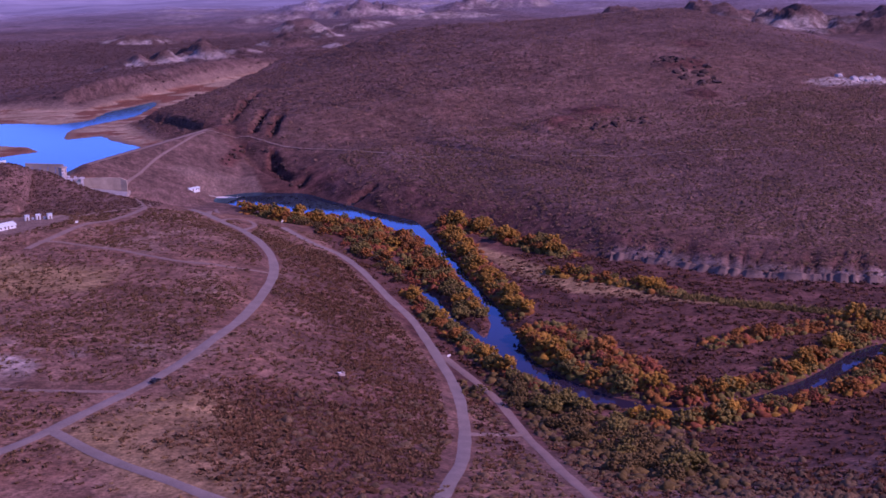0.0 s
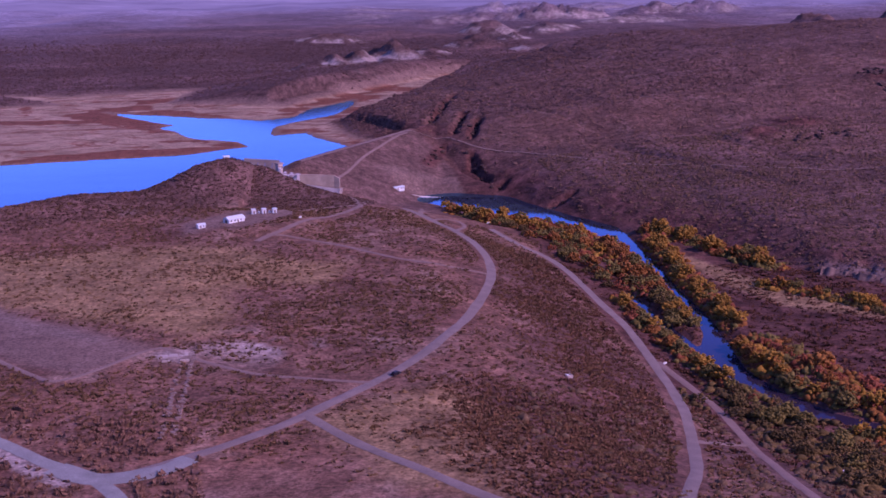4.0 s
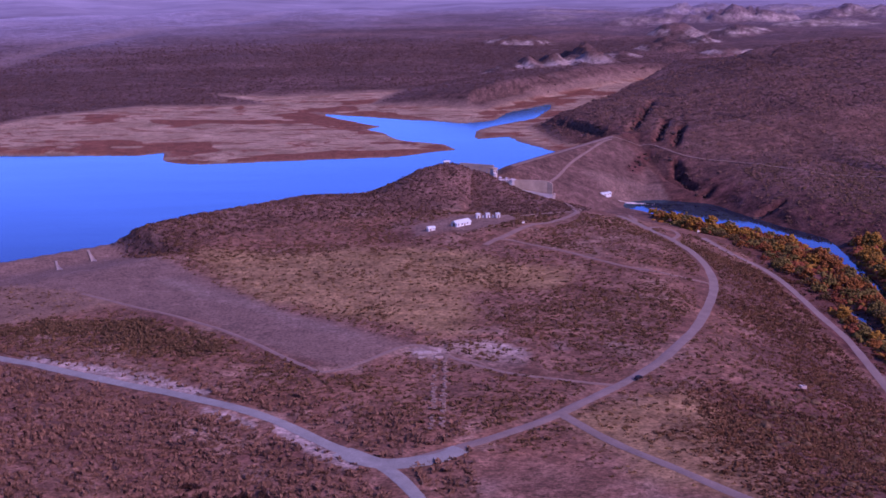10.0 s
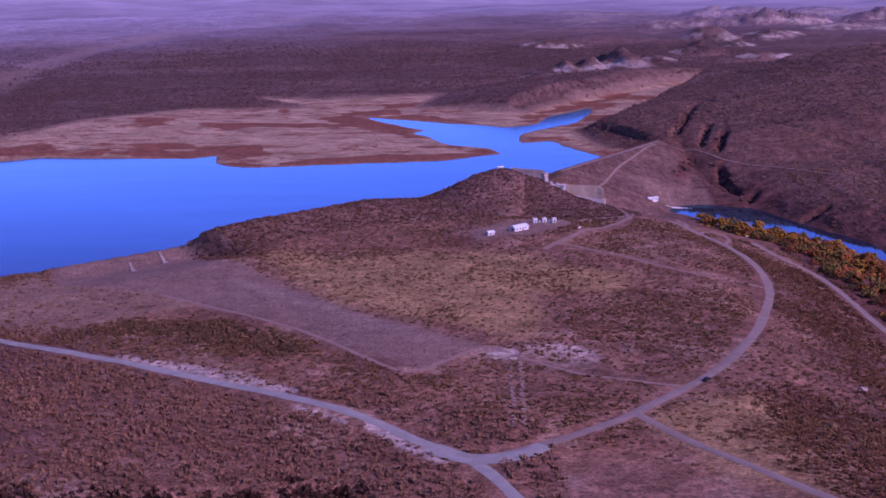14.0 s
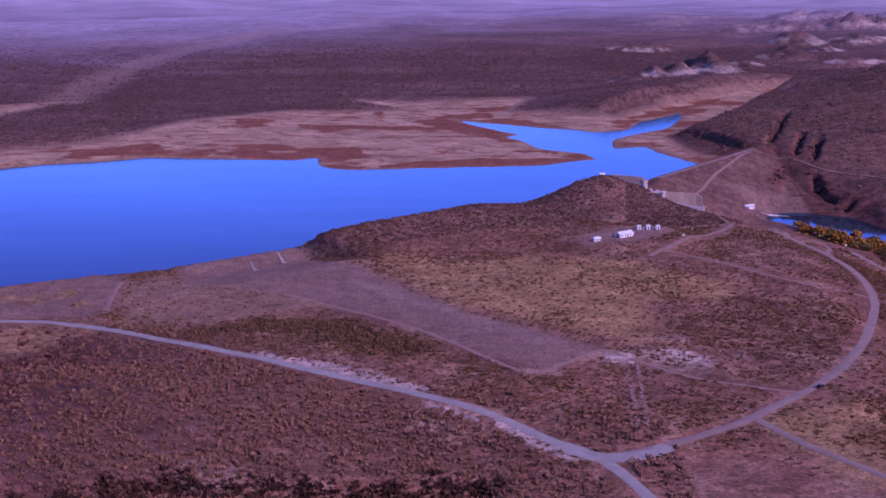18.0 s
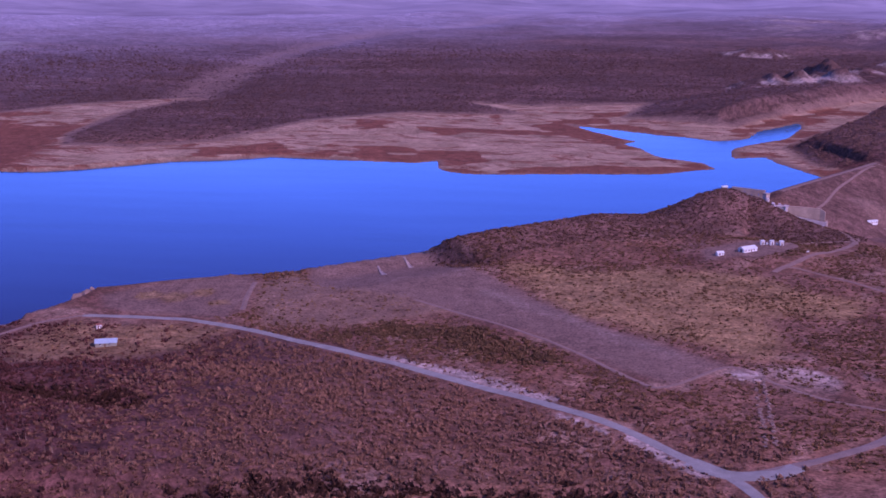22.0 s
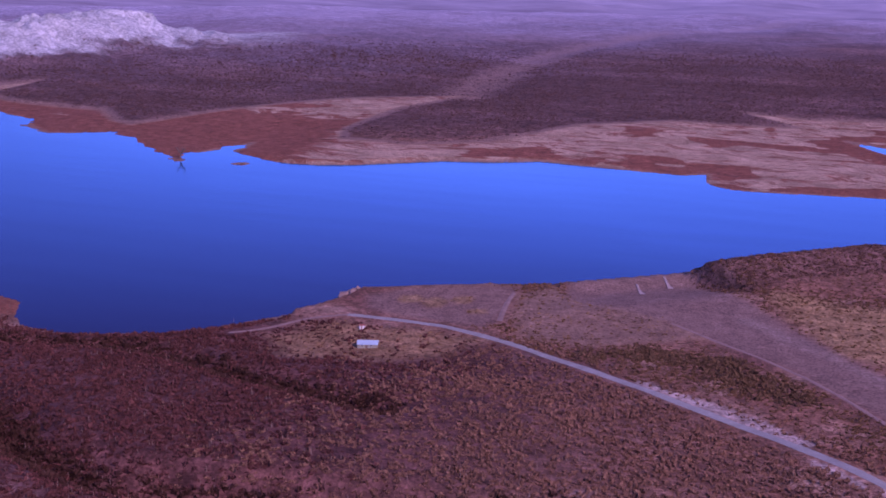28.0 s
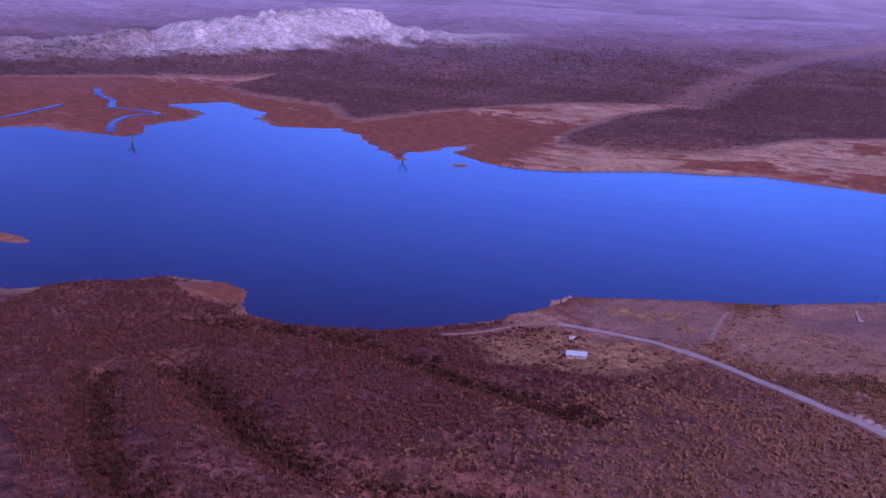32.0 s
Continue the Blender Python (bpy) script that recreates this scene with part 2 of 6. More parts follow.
def heights(x, y):
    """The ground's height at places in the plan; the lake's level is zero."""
    r = np.hypot(x, y)
    n1, n2, n3 = fbm(x, y, 260, 4, 1), fbm(x, y, 60, 3, 2), fbm(x, y, 18, 2, 3)
    # Tableland on the camera's side, and slopes of the hill that the camera flies over.
    z = 15 + 3 * n1 + 1.2 * n2
    z += 3.5 * np.exp(-(((x - 40) / 130) ** 2 + ((y - 640) / 150) ** 2))
    z -= 7 * step(-120, -330, x) * step(1000, 500, y)
    z += 0.09 * np.clip(515 - (0.89 * y - 0.45 * (x + 400)), 0, 230) * step(0, -370, x) * step(500, 400, 0.6 * x + y) * step(600, 540, y)
    spur = np.exp(-(((x + 330) / 120) ** 2 + ((y - 330) / 150) ** 2)) * 8
    z += spur + step(420, 100, y) * 10
    for line, (deep, wide) in zip(GULLIES, ((7, 18), (13, 24), (11, 18), (5, 14))):
        gully, _ = along(x, y, line)
        z -= deep * np.clip(1 - gully / wide + 0.12 * n3, 0, 1)
    z += 6 * np.exp(-(((x + 622) / 36) ** 2 + ((y - 560) / 36) ** 2))
    z += (20.5 - z) * step(52, 26, np.hypot((x - 80) * 0.9, y - 828))
    # River valley.
    dr, _ = along(x, y, RIVER)
    west = 168 + 45 * step(760, 900, y) + 60 * step(900, 1000, y) + 52 * step(545, 490, y)
    drop = step(1.0, 0.0, np.clip((dr - 22) / (west - 40), 0, 1))
    low = -17.5 + 0.6 * n2
    z = np.where(r < 1500, z + (low - z) * drop, z)
    flood = inside(x, y, RIVER + [(1000, 430), (2400, 250)] + HILL_FOOT[:8:-1])
    z = np.where(flood, -16.5 + 1.0 * n1 + 0.5 * n2 + 3 * step(420, 300, y), z)
    # Land beyond the lake.
    far = step(1150, 1500, y + 0.25 * np.abs(x + 200)) * step(620, 900, r)
    plain_z = 7 + 58 * np.clip((r - 1700) / 3000, 0, 2) ** 1.25 + (4 + 0.004 * np.clip(r - 1500, 0, 4000)) * n1 * step(1500, 2300, r) + 1.2 * n2
    wash, _ = along(x, y, WASH)
    plain_z -= 5 * np.exp(-((wash / 45) ** 2)) * step(1700, 1900, r)
    z = z + (plain_z - z) * far
    # Great hill across the river.
    df, _a = along(x, y, HILL_FOOT)
    dc, at = along(x, y, HILL_CREST)
    over = inside(x, y, HILL_FOOT + HILL_CREST[::-1])
    total, share = np.zeros_like(x), np.zeros_like(x)
    for k in np.linspace(0, len(HILL_TOPS) - 1, 46):
        i = min(int(k), len(HILL_TOPS) - 2)
        cx, cy = (HILL_CREST[i][c] + (HILL_CREST[i + 1][c] - HILL_CREST[i][c]) * (k - i) for c in (0, 1))
        w = 1 / ((x - cx) ** 2 + (y - cy) ** 2 + 400) ** 2
        total, share = total + w * np.interp(k, range(len(HILL_TOPS)), HILL_TOPS), share + w
    top = total / share
    # A smooth distance from the foot, with no creases where the foot bends.
    pull, gap = np.zeros_like(x), 25.0
    for (ax, ay), (bx, by) in zip(HILL_FOOT[:-2], HILL_FOOT[1:-1]):
        count = max(1, round(math.dist((ax, ay), (bx, by)) / gap))
        for k in range(count):
            f = (k + 0.5) / count
            pull += math.dist((ax, ay), (bx, by)) / count / ((x - ax - (bx - ax) * f) ** 2 + (y - ay - (by - ay) * f) ** 2 + 9) ** 2
    away = df + ((2 * pull / math.pi) ** (-1 / 3) - df) * step(25, 90, df)
    s = away / (away + dc + 1e-6)
    foot = -17 + 20 * step(1130, 1240, y)
    steep = 1 - np.exp(-df / 28)
    crag = 9 * steep * step(520, 330, x) + 5.5 * (1 - np.exp(-df / 4)) * step(400, 440, x) * step(1500, 900, x)
    face = foot + crag + (top - foot - crag) * np.clip(s, 0, 1) ** 0.85
    face += (5 * n1 + 1.3 * n2) * step(20, 120, df) + 1.2 * np.abs(n3) * step(4, 20, df) * step(90, 40, df) * step(560, 330, x)
    legs = np.cumsum([0.0] + [math.dist(p, q) for p, q in zip(HILL_FOOT, HILL_FOOT[1:])])
    arc = np.interp(_a, range(len(legs)), legs)
    face -= 2.5 * step(0.22, 0.0, np.abs(fbm(arc, df * 0.3, 14, 2, 15))) * step(1, 5, df) * step(40, 14, df) * step(390, 430, x)
    face += 1.3 * np.abs(fbm(x, y, 26, 3, 18)) * step(6, 30, df)
    for line in CRACKS:
        d, _ = along(x, y, line)
        face -= 6 * step(5.5, 1, d + 2.5 * n3)
    rav = np.abs(fbm(x * 0.9 + y * 0.35, y * 0.25, 120, 3, 8))
    face -= 3 * step(0.10, 0.0, rav) * step(30, 120, df) * (0.35 + 0.65 * step(600, 350, x))
    for cx, cy, h in ((701, 1224, 9), (563, 1122, 7), (519, 1093, 6), (675, 1134, 5)):
        face += h * np.exp(-(((x - cx) / 24) ** 2 + ((y - cy) / 16) ** 2)) * (0.6 + 0.8 * np.abs(n3))
    back = top - 0.02 * dc - 0.00035 * dc**2 + 3 * n1
    z = np.where(over, face, np.where((dr > 60) & (y > 640), np.maximum(z, back), z))
    # Ridge by the lake, the dams.
    d, _ = along(x, y, SADDLE_DAM)
    z += (8.5 - z) * step(80, 18, d)
    d, at = along(x, y, RIDGE)
    z = np.maximum(z, z + (np.interp(at, range(len(RIDGE_TOPS)), RIDGE_TOPS) + 1.5 * n2 - z) * np.exp(-((d / 34) ** 2)) * step(-9, 3, (x + 122) * 0.64 + (y - 812) * 0.77))
    # Pale range beyond the head of the lake.
    d, at = along(x, y, WHITE_RANGE)
    peak = np.interp(at, range(len(WHITE_TOPS)), WHITE_TOPS) * (1 + 0.12 * fbm(x, y, 150, 3, 5))
    legs = np.cumsum([0.0] + [math.dist(p, q) for p, q in zip(WHITE_RANGE, WHITE_RANGE[1:])])
    fin = np.abs(fbm(np.interp(at, range(len(legs)), legs) + 0.3 * d, d * 0.22, 52, 4, 6))
    z = np.maximum(z, z + (np.minimum(peak * (1.14 - 0.85 * fin), 82 + 8 * n2) - z) * np.clip(1.12 - (d + 40 * n2) / 210, 0, 1) ** 1.25)
    # Broken pale country and mountains on the skyline.
    bad = step(200, 500, x) * step(1900, 2200, r) * step(3900, 3000, r)
    z += bad * 16 * np.clip(fbm(x, y, 330, 4, 7), 0, 1) + bluffs(x, y)[0]
    z += step(3900, 4800, r) * (70 + 90 * np.abs(fbm(x, y, 900, 5, 4)))
    # Lake bed, beaches and river bed.
    dl = signed(x, y, LAKE) + 7 * fbm(x, y, 55, 3, 16) * step(950, 1050, y) + 34 * fbm(x * 0.4 + y * 0.15, y, 42, 4, 27) * step(-560, -640, x) * step(980, 1060, y)
    ds = signed(x, y, LAKE_FAR + LAKE_ARM + SAND_EDGE[::-1])
    beach = np.where((y > 1000) | (x < -620), 0.4 + 0.022 * dl + 0.35 * n2 * step(5, 40, dl) + 2.5 * step(2, 14, dl) * step(-700, -600, x) * step(-200, -330, x), 0.2 + (np.where(x < -352, np.where((x < -500) & (y > 572), 0.10, 0.2), 0.5) + 0.9 * step(860, 920, y) * step(-40, 0, x) * step(150, 110, x)) * dl)
    flat = step(30, -10, ds) * step(-8, 6, dl)
    z = np.where(flat > 0, z + (np.minimum(beach, 7.5) - z) * flat, z)
    z = np.where(dl < 60, np.minimum(z, np.where(dl > 0, beach + 0.002 * dl**2, np.maximum(0.12 * dl, -6) - 0.3)), z)
    for (ax, ay), (bx, by), crest, out_slope, length in ((*DAM, 17.0, 0.46, 191.4), (*SADDLE_DAM, 11.0, 0.16, 85.3)):
        ux, uy = (bx - ax) / length, (by - ay) / length
        s, w = (x - ax) * ux + (y - ay) * uy, (x - ax) * -uy + (y - ay) * ux
        body = crest - out_slope * np.clip(np.abs(w) - 4, 0, 999) - 0.35 * np.clip(s - length, 0, 999)
        if crest > 15:
            z = np.where((s > -40) & (s < length + 40) & (w > -75) & (w < 110), np.maximum(z, body), z)
        else:
            z = np.where((s > -10) & (s < length + 10) & (w < 60) & (w > -30), np.where(w > 0, np.maximum(body, z), crest - 0.7 * np.clip(-w - 4, 0, 99)), z)
    _, at = along(x, y, RIVER)
    wide = np.interp(at, range(len(RIVER_WIDE)), RIVER_WIDE) * (1 + 0.25 * n2)
    z = np.where((dr < 62) & (r < 1500), np.minimum(z, -18.6 + 0.35 * (dr - wide) + 0.02 * np.clip(dr - wide, 0, 99) ** 2), z)
    db, _ = along(x, y, BACKWATER)
    z = np.where(db < 15, np.minimum(z, -18.8 + 0.5 * (db - 4)), z)
    e = ((x + 792) / 46) ** 2 + ((y - 640) / 13) ** 2
    return np.maximum(z, 1.6 * (1 - e))

FIELD = [(-132, 806), (-144, 832), (-214, 780), (-212, 760), (-200, 730), (-131, 697), (-54, 627), (-7, 566), (12, 553), (38, 584), (18, 607), (-10, 634), (-34, 661), (-85, 738)]
MEADOW = [(-69, 768), (5, 769), (73, 779), (102, 734), (140, 724), (128, 693), (66, 673), (60, 601), (29, 613), (-35, 669)]
MEADOW_EAST = [(100, 486), (146, 522), (160, 508), (170, 440), (150, 395), (120, 430)]
LOOKOUT = [(-312, 672), (-283, 662), (-231, 655), (-231, 690), (-240, 757), (-282, 735), (-325, 700)]
BROWN_KNOLL = [(-236, 735), (-222, 774), (-176, 735), (-107, 676), (-160, 640), (-210, 642)]
SHED_MEADOW = [(-345, 602), (-317, 566), (-278, 575), (-232, 592), (-222, 640), (-257, 647), (-313, 645)]
RED_BRUSH = [(204, 812), (254, 790), (260, 700), (256, 600), (234, 500), (203, 420), (180, 360), (132, 360), (137, 421), (147, 456), (150, 493), (162, 519), (186, 528), (196, 560), (200, 640), (212, 690), (217, 740)]
RIVER_MEADOW = [(348, 859), (365, 799), (391, 728), (418, 677), (485, 612), (437, 641), (366, 700), (350, 759)]


def covers(x, y, z):
    """What covers the ground: two rows of four shares, from 0 to 1."""
    r = np.hypot(x, y)
    n = fbm(x, y, 45, 4, 21)
    nb = fbm(x, y, 160, 4, 22)

    def area(poly, soft, rag=8.0):
        return step(soft, -soft, signed(x, y, poly) + rag * n)

    dl = signed(x, y, LAKE)
    ds = signed(x, y, LAKE_FAR + LAKE_ARM + SAND_EDGE[::-1])
    sand = step(6, -6, ds + 5 * n) * step(-20, 0, dl)
    near_shore = step(16, 6, dl) * (y < 1100)
    sand = np.maximum(sand, near_shore * 0.6)
    streaks = fbm(x * 0.35 + y * 0.1, y, 60, 4, 23)
    mud = sand * np.clip(step(-0.02, 0.2, 0.7 * streaks + 0.6 * n + 0.35 * step(60, 5, dl) - 0.22), 0, 1)
    mud = np.maximum(mud, sand * step(-560, -700, x) * step(1520, 1400, y) * step(-0.6, 0.0, n + 0.3))
    mud = np.maximum(mud, step(60, 40, np.hypot(x + 792, (y - 640) * 2)))
    spit = np.exp(-(((x + 545) / 30) ** 2 + ((y - 615) / 30) ** 2))
    mud = np.maximum(mud, step(0.3, 0.6, spit + 0.2 * n) * 0.95)
    sand = np.maximum(sand, step(0.25, 0.5, spit + 0.2 * n))
    bare = np.maximum.reduce([area(FIELD, 5, 4), 0.9 * area(LOOKOUT, 6, 5), 0.6 * area(BROWN_KNOLL, 8), 0.8 * step(58, 16, along(x, y, WASH)[0] + 25 * n) * step(1650, 1800, r)])
    (ax, ay), (bx, by) = DAM
    s = ((x - ax) * (bx - ax) + (y - ay) * (by - ay)) / 191.4
    w = (x - ax) * -(by - ay) / 260 + (y - ay) * (bx - ax) / 191.4
    bare = np.maximum(bare, step(-25, -5, s) * step(225, 195, s) * step(-40, -25, w) * step(105, 80, w + 12 * n) * 0.1)
    bare = np.maximum(bare, 0.7 * area([(190, 1100), (206, 1118), (272, 1128), (280, 1092), (233, 1090), (215, 1085)], 5, 5))
    yard = area([(46, 800), (82, 806), (112, 838), (108, 856), (76, 852), (44, 822)], 3, 2)
    bare = np.maximum(bare, yard)
    ovals = np.max([step(1.1, 0.7, np.hypot((x - cx) / 9.5, (y - cy) / (1.5 * w)) + 0.5 * n) for cx, cy, w in ((-294, 699, 6), (-277, 697, 8), (-262, 707, 7), (-247, 687, 5))], 0)
    bare = bare * (1 - 0.8 * ovals)
    grass = np.maximum.reduce([0.9 * ovals, 0.9 * area(MEADOW, 14, 26), 0.8 * area(MEADOW_EAST, 8, 14), 0.75 * area(SHED_MEADOW, 12, 18), 0.9 * area(RIVER_MEADOW, 3, 4), 0.55 * area(BROWN_KNOLL, 8), 0.8 * step(0.35, 0.7, np.exp(-(((x + 640) / 30) ** 2 + ((y - 545) / 22) ** 2)) + 0.4 * n)])
    df, _ = along(x, y, HILL_FOOT)
    over = inside(x, y, HILL_FOOT + HILL_CREST[::-1])
    rock = np.where(over, step(70, 20, df + 25 * n) * step(620, 420, x) * (0.5 + 0.5 * step(0, 0.3, n)), 0)
    for cx, cy, w in ((701, 1224, 30), (563, 1122, 26), (519, 1093, 22), (675, 1134, 18), (760, 1312, 20)):
        rock = np.maximum(rock, step(0.3, 0.75, np.exp(-(((x - cx) / w) ** 2 + ((y - cy) / w) ** 2)) + 0.4 * n))
    # Dark rock along the cracks, which also paints in the shade inside them.
    for line in CRACKS:
        rock = np.maximum(rock, step(9, 3, along(x, y, line)[0] + 6 * n))
    dw, _ = along(x, y, WHITE_RANGE)
    pale = step(200, 120, dw + 70 * n) * step(-1120, -1330, x + 60 * n) * (0.35 + 0.65 * step(1650, 1950, y - 0.3 * (x + 1400) + 300 * nb))
    pale = np.maximum(pale, np.where(over, 0.35 * step(13, 4, df) * step(405, 435, x) * step(1400, 900, x), 0))
    pale = np.maximum(pale, 0.8 * bluffs(x, y)[1])
    pale = np.maximum(pale, 0.6 * step(0.35, 0.6, 0.6 * nb + 0.9 * n) * step(200, 500, x) * step(2700, 3000, r))
    pale = np.maximum(pale, step(0.25, 0.7, np.exp(-(((x - 850) / 55) ** 2 + ((y - 1150) / 16) ** 2)) + 0.5 * n))
    pale = np.maximum(pale, 0.8 * step(0.14, 0.34, fbm(x, y, 30, 3, 25)) * np.exp(-(((x - 88) / 30) ** 2 + ((y - 577) / 22) ** 2)))
    for line, w in (([(-128, 586), (-108, 572), (-90, 561), (-72, 549), (-56, 537), (-44, 527)], 4.5), ([(-10, 486), (4, 466), (18, 449)], 4.0), ([(-20, 489), (-40, 507)], 2.5)):
        pale = np.maximum(pale, 0.8 * step(w, w * 0.4, along(x, y, line)[0] + 3 * n))
    pale = np.maximum(pale, 0.2 * step(9, 2, along(x, y, [(14, 598), (-10, 622), (-40, 660), (-90, 715)])[0] + 6 * n))
    pale = np.maximum(pale, 0.7 * step(8, 2, np.hypot(x - 47, (y - 571) * 1.3) * 0.55 + 5 * n))
    rim = step(11, 3, np.abs(ds - 3) + 3 * n) * step(1250, 1350, y + 0.2 * np.abs(x))
    bare = np.maximum(bare, 0.9 * rim)
    sand = sand * (1 - 0.7 * rim)
    far = np.maximum(step(1350, 1600, r), 0.6 * over) * (1 - sand)
    far = np.maximum(far, 0.7 * step(52, 34, along(x, y, RIDGE)[0] + 8 * n))
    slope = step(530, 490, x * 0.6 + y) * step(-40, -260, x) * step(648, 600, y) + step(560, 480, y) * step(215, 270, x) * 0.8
    # Rock tone darkens the west slope: dense brush, plus its shade painted in.
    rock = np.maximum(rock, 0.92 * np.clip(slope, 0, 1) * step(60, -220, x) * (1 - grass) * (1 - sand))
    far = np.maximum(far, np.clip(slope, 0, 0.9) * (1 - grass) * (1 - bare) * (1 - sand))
    dam = step(-10, 0, s) * step(212, 195, s) * step(-30, -10, w) * step(95, 75, w + 10 * n)
    far = np.maximum(far, 0.8 * dam)
    east = 0.8 * area(RED_BRUSH, 24, 30)
    far = np.maximum(far, 0.7 * east)
    rock = np.maximum(rock, 0.68 * east)
    rock = np.maximum(rock, 0.85 * step(-3, -12, z) * (r < 1300) * (x > 262) * (1 - grass) * (1 - sand))
    # Share of haze that is blended into the far ground's colour.
    haze = step(2350 - 750 * step(300, -900, x), 4200 - 300 * step(300, -900, x), r + 300 * nb)
    return (sand, mud, bare, grass), (rock, np.clip(pale, 0, 1), far, haze)


def land_material():
    m, nt, b = material("dry_land", 0.95, spec=0.1)
    rows = []
    for name in ("cover_a", "cover_b"):
        a = nt.nodes.new("ShaderNodeAttribute")
        a.attribute_name = name
        s = nt.nodes.new("ShaderNodeSeparateColor")
        nt.links.new(a.outputs["Color"], s.inputs[0])
        rows += [s.outputs[0], s.outputs[1], s.outputs[2], a.outputs["Alpha"]]
    sand, mud, bare, grass, rock, pale, far, haze = rows
    big, mid, fine = tex(nt, 0.012, 5), tex(nt, 0.09, 5, 0.6), tex(nt, 0.7, 4, 0.65)
    soil = ramp(nt, mid, [(0.25, (0.125, 0.069, 0.050)), (0.5, (0.187, 0.107, 0.078)), (0.72, (0.255, 0.157, 0.118))])
    soil = mix(nt, ramp(nt, big, [(0.48, (0, 0, 0)), (0.64, (0.5, 0.5, 0.5))]), soil, (0.22, 0.112, 0.072))
    soil = mix(nt, ramp(nt, tex(nt, 0.021, 5, 0.6), [(0.52, (0, 0, 0)), (0.66, (0.7, 0.7, 0.7))]), soil, (0.125, 0.062, 0.050))
    soil = mix(nt, ramp(nt, tex(nt, 0.034, 5, 0.6, (1, 1, 1, 1.2)), [(0.56, (0, 0, 0)), (0.68, (0.8, 0.8, 0.8))]), soil, (0.28, 0.20, 0.155))
    soil = mix(nt, ramp(nt, tex(nt, 0.42, 4, 0.7), [(0.52, (0, 0, 0)), (0.62, (0.75, 0.75, 0.75))]), soil, (0.085, 0.056, 0.036))
    dark = ramp(nt, mid, [(0.3, (0.066, 0.043, 0.041)), (0.7, (0.115, 0.074, 0.068))])
    dark = mix(nt, ramp(nt, tex(nt, 0.006, 6, 0.6, (0.35, 1.2, 1, 0.1)), [(0.45, (0, 0, 0)), (0.7, (1, 1, 1))]), dark, (0.155, 0.100, 0.092))
    c = mix(nt, far, soil, dark)
    c = mix(nt, grass, c, ramp(nt, mid, [(0.3, (0.195, 0.128, 0.066)), (0.7, (0.305, 0.222, 0.115))]))
    c = mix(nt, bare, c, ramp(nt, mid, [(0.28, (0.165, 0.115, 0.098)), (0.55, (0.20, 0.143, 0.122)), (0.75, (0.25, 0.185, 0.16))]))
    c = mix(nt, sand, c, ramp(nt, tex(nt, 0.02, 8, 0.66), [(0.3, (0.22, 0.162, 0.113)), (0.7, (0.435, 0.342, 0.25))]))
    veins = math_node(nt, "ADD", math_node(nt, "MULTIPLY", mud, 0.95), math_node(nt, "MULTIPLY", math_node(nt, "SUBTRACT", tex(nt, 0.021, 9, 0.72, (0.6, 1.3, 1, 0.25), 2.4), 0.42), 3.2))
    veins = math_node(nt, "MULTIPLY", ramp(nt, veins, [(0.28, (0, 0, 0)), (0.55, (1, 1, 1))]), sand)
    c = mix(nt, veins, c, ramp(nt, mid, [(0.3, (0.14, 0.058, 0.038)), (0.7, (0.24, 0.105, 0.070))]))
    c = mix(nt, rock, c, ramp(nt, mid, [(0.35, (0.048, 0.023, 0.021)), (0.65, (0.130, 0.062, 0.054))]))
    where = nt.nodes.new("ShaderNodeNewGeometry")
    east = nt.nodes.new("ShaderNodeSeparateXYZ")
    nt.links.new(where.outputs["Position"], east.inputs[0])
    marl = ramp(nt, tex(nt, 0.035, 6, 0.65), [(0.32, (0.18, 0.15, 0.135)), (0.62, (0.42, 0.395, 0.37))])
    blue_marl = ramp(nt, tex(nt, 0.05, 10, 0.7, (1.3, 0.5, 1, 0.5)), [(0.3, (0.27, 0.32, 0.34)), (0.5, (0.33, 0.395, 0.43)), (0.7, (0.38, 0.46, 0.51))])
    west = math_node(nt, "LESS_THAN", east.outputs[0], -800.0)
    c = mix(nt, pale, c, mix(nt, west, marl, blue_marl))
    # Lilac-blue haze painted into the base colour, stronger farther out.
    plains = mix(nt, haze, ramp(nt, tex(nt, 0.006, 8, 0.7, (0.5, 1.3, 1, 0.2)), [(0.35, (0.115, 0.105, 0.145)), (0.65, (0.24, 0.225, 0.31))]), (0.33, 0.36, 0.51))
    c = mix(nt, math_node(nt, "MULTIPLY", haze, math_node(nt, "SUBTRACT", 0.85, math_node(nt, "MULTIPLY", pale, 0.75))), c, plains)
    speck = ramp(nt, fine, [(0.33, (0.5, 0.5, 0.5)), (0.62, (1.2, 1.2, 1.2))])
    c = mix(nt, 1.0, c, speck, "MULTIPLY")
    grown = math_node(nt, "SUBTRACT", math_node(nt, "SUBTRACT", 1.0, math_node(nt, "MULTIPLY", bare, 0.65)), math_node(nt, "MULTIPLY", sand, 0.45), True)
    c = mix(nt, grown, c, ramp(nt, tex(nt, 0.17, 5, 0.72), [(0.38, (0.74, 0.75, 0.75)), (0.6, (1.38, 1.38, 1.38))]), "MULTIPLY")
    c = mix(nt, grown, c, ramp(nt, tex(nt, 0.045, 6, 0.72, (0.7, 1.1, 1, 0.3)), [(0.38, (0.82, 0.82, 0.82)), (0.62, (1.28, 1.28, 1.28))]), "MULTIPLY")
    nt.links.new(c, b.inputs["Base Color"])
    bump(nt, b, fine, 0.6, 0.5)
    return m


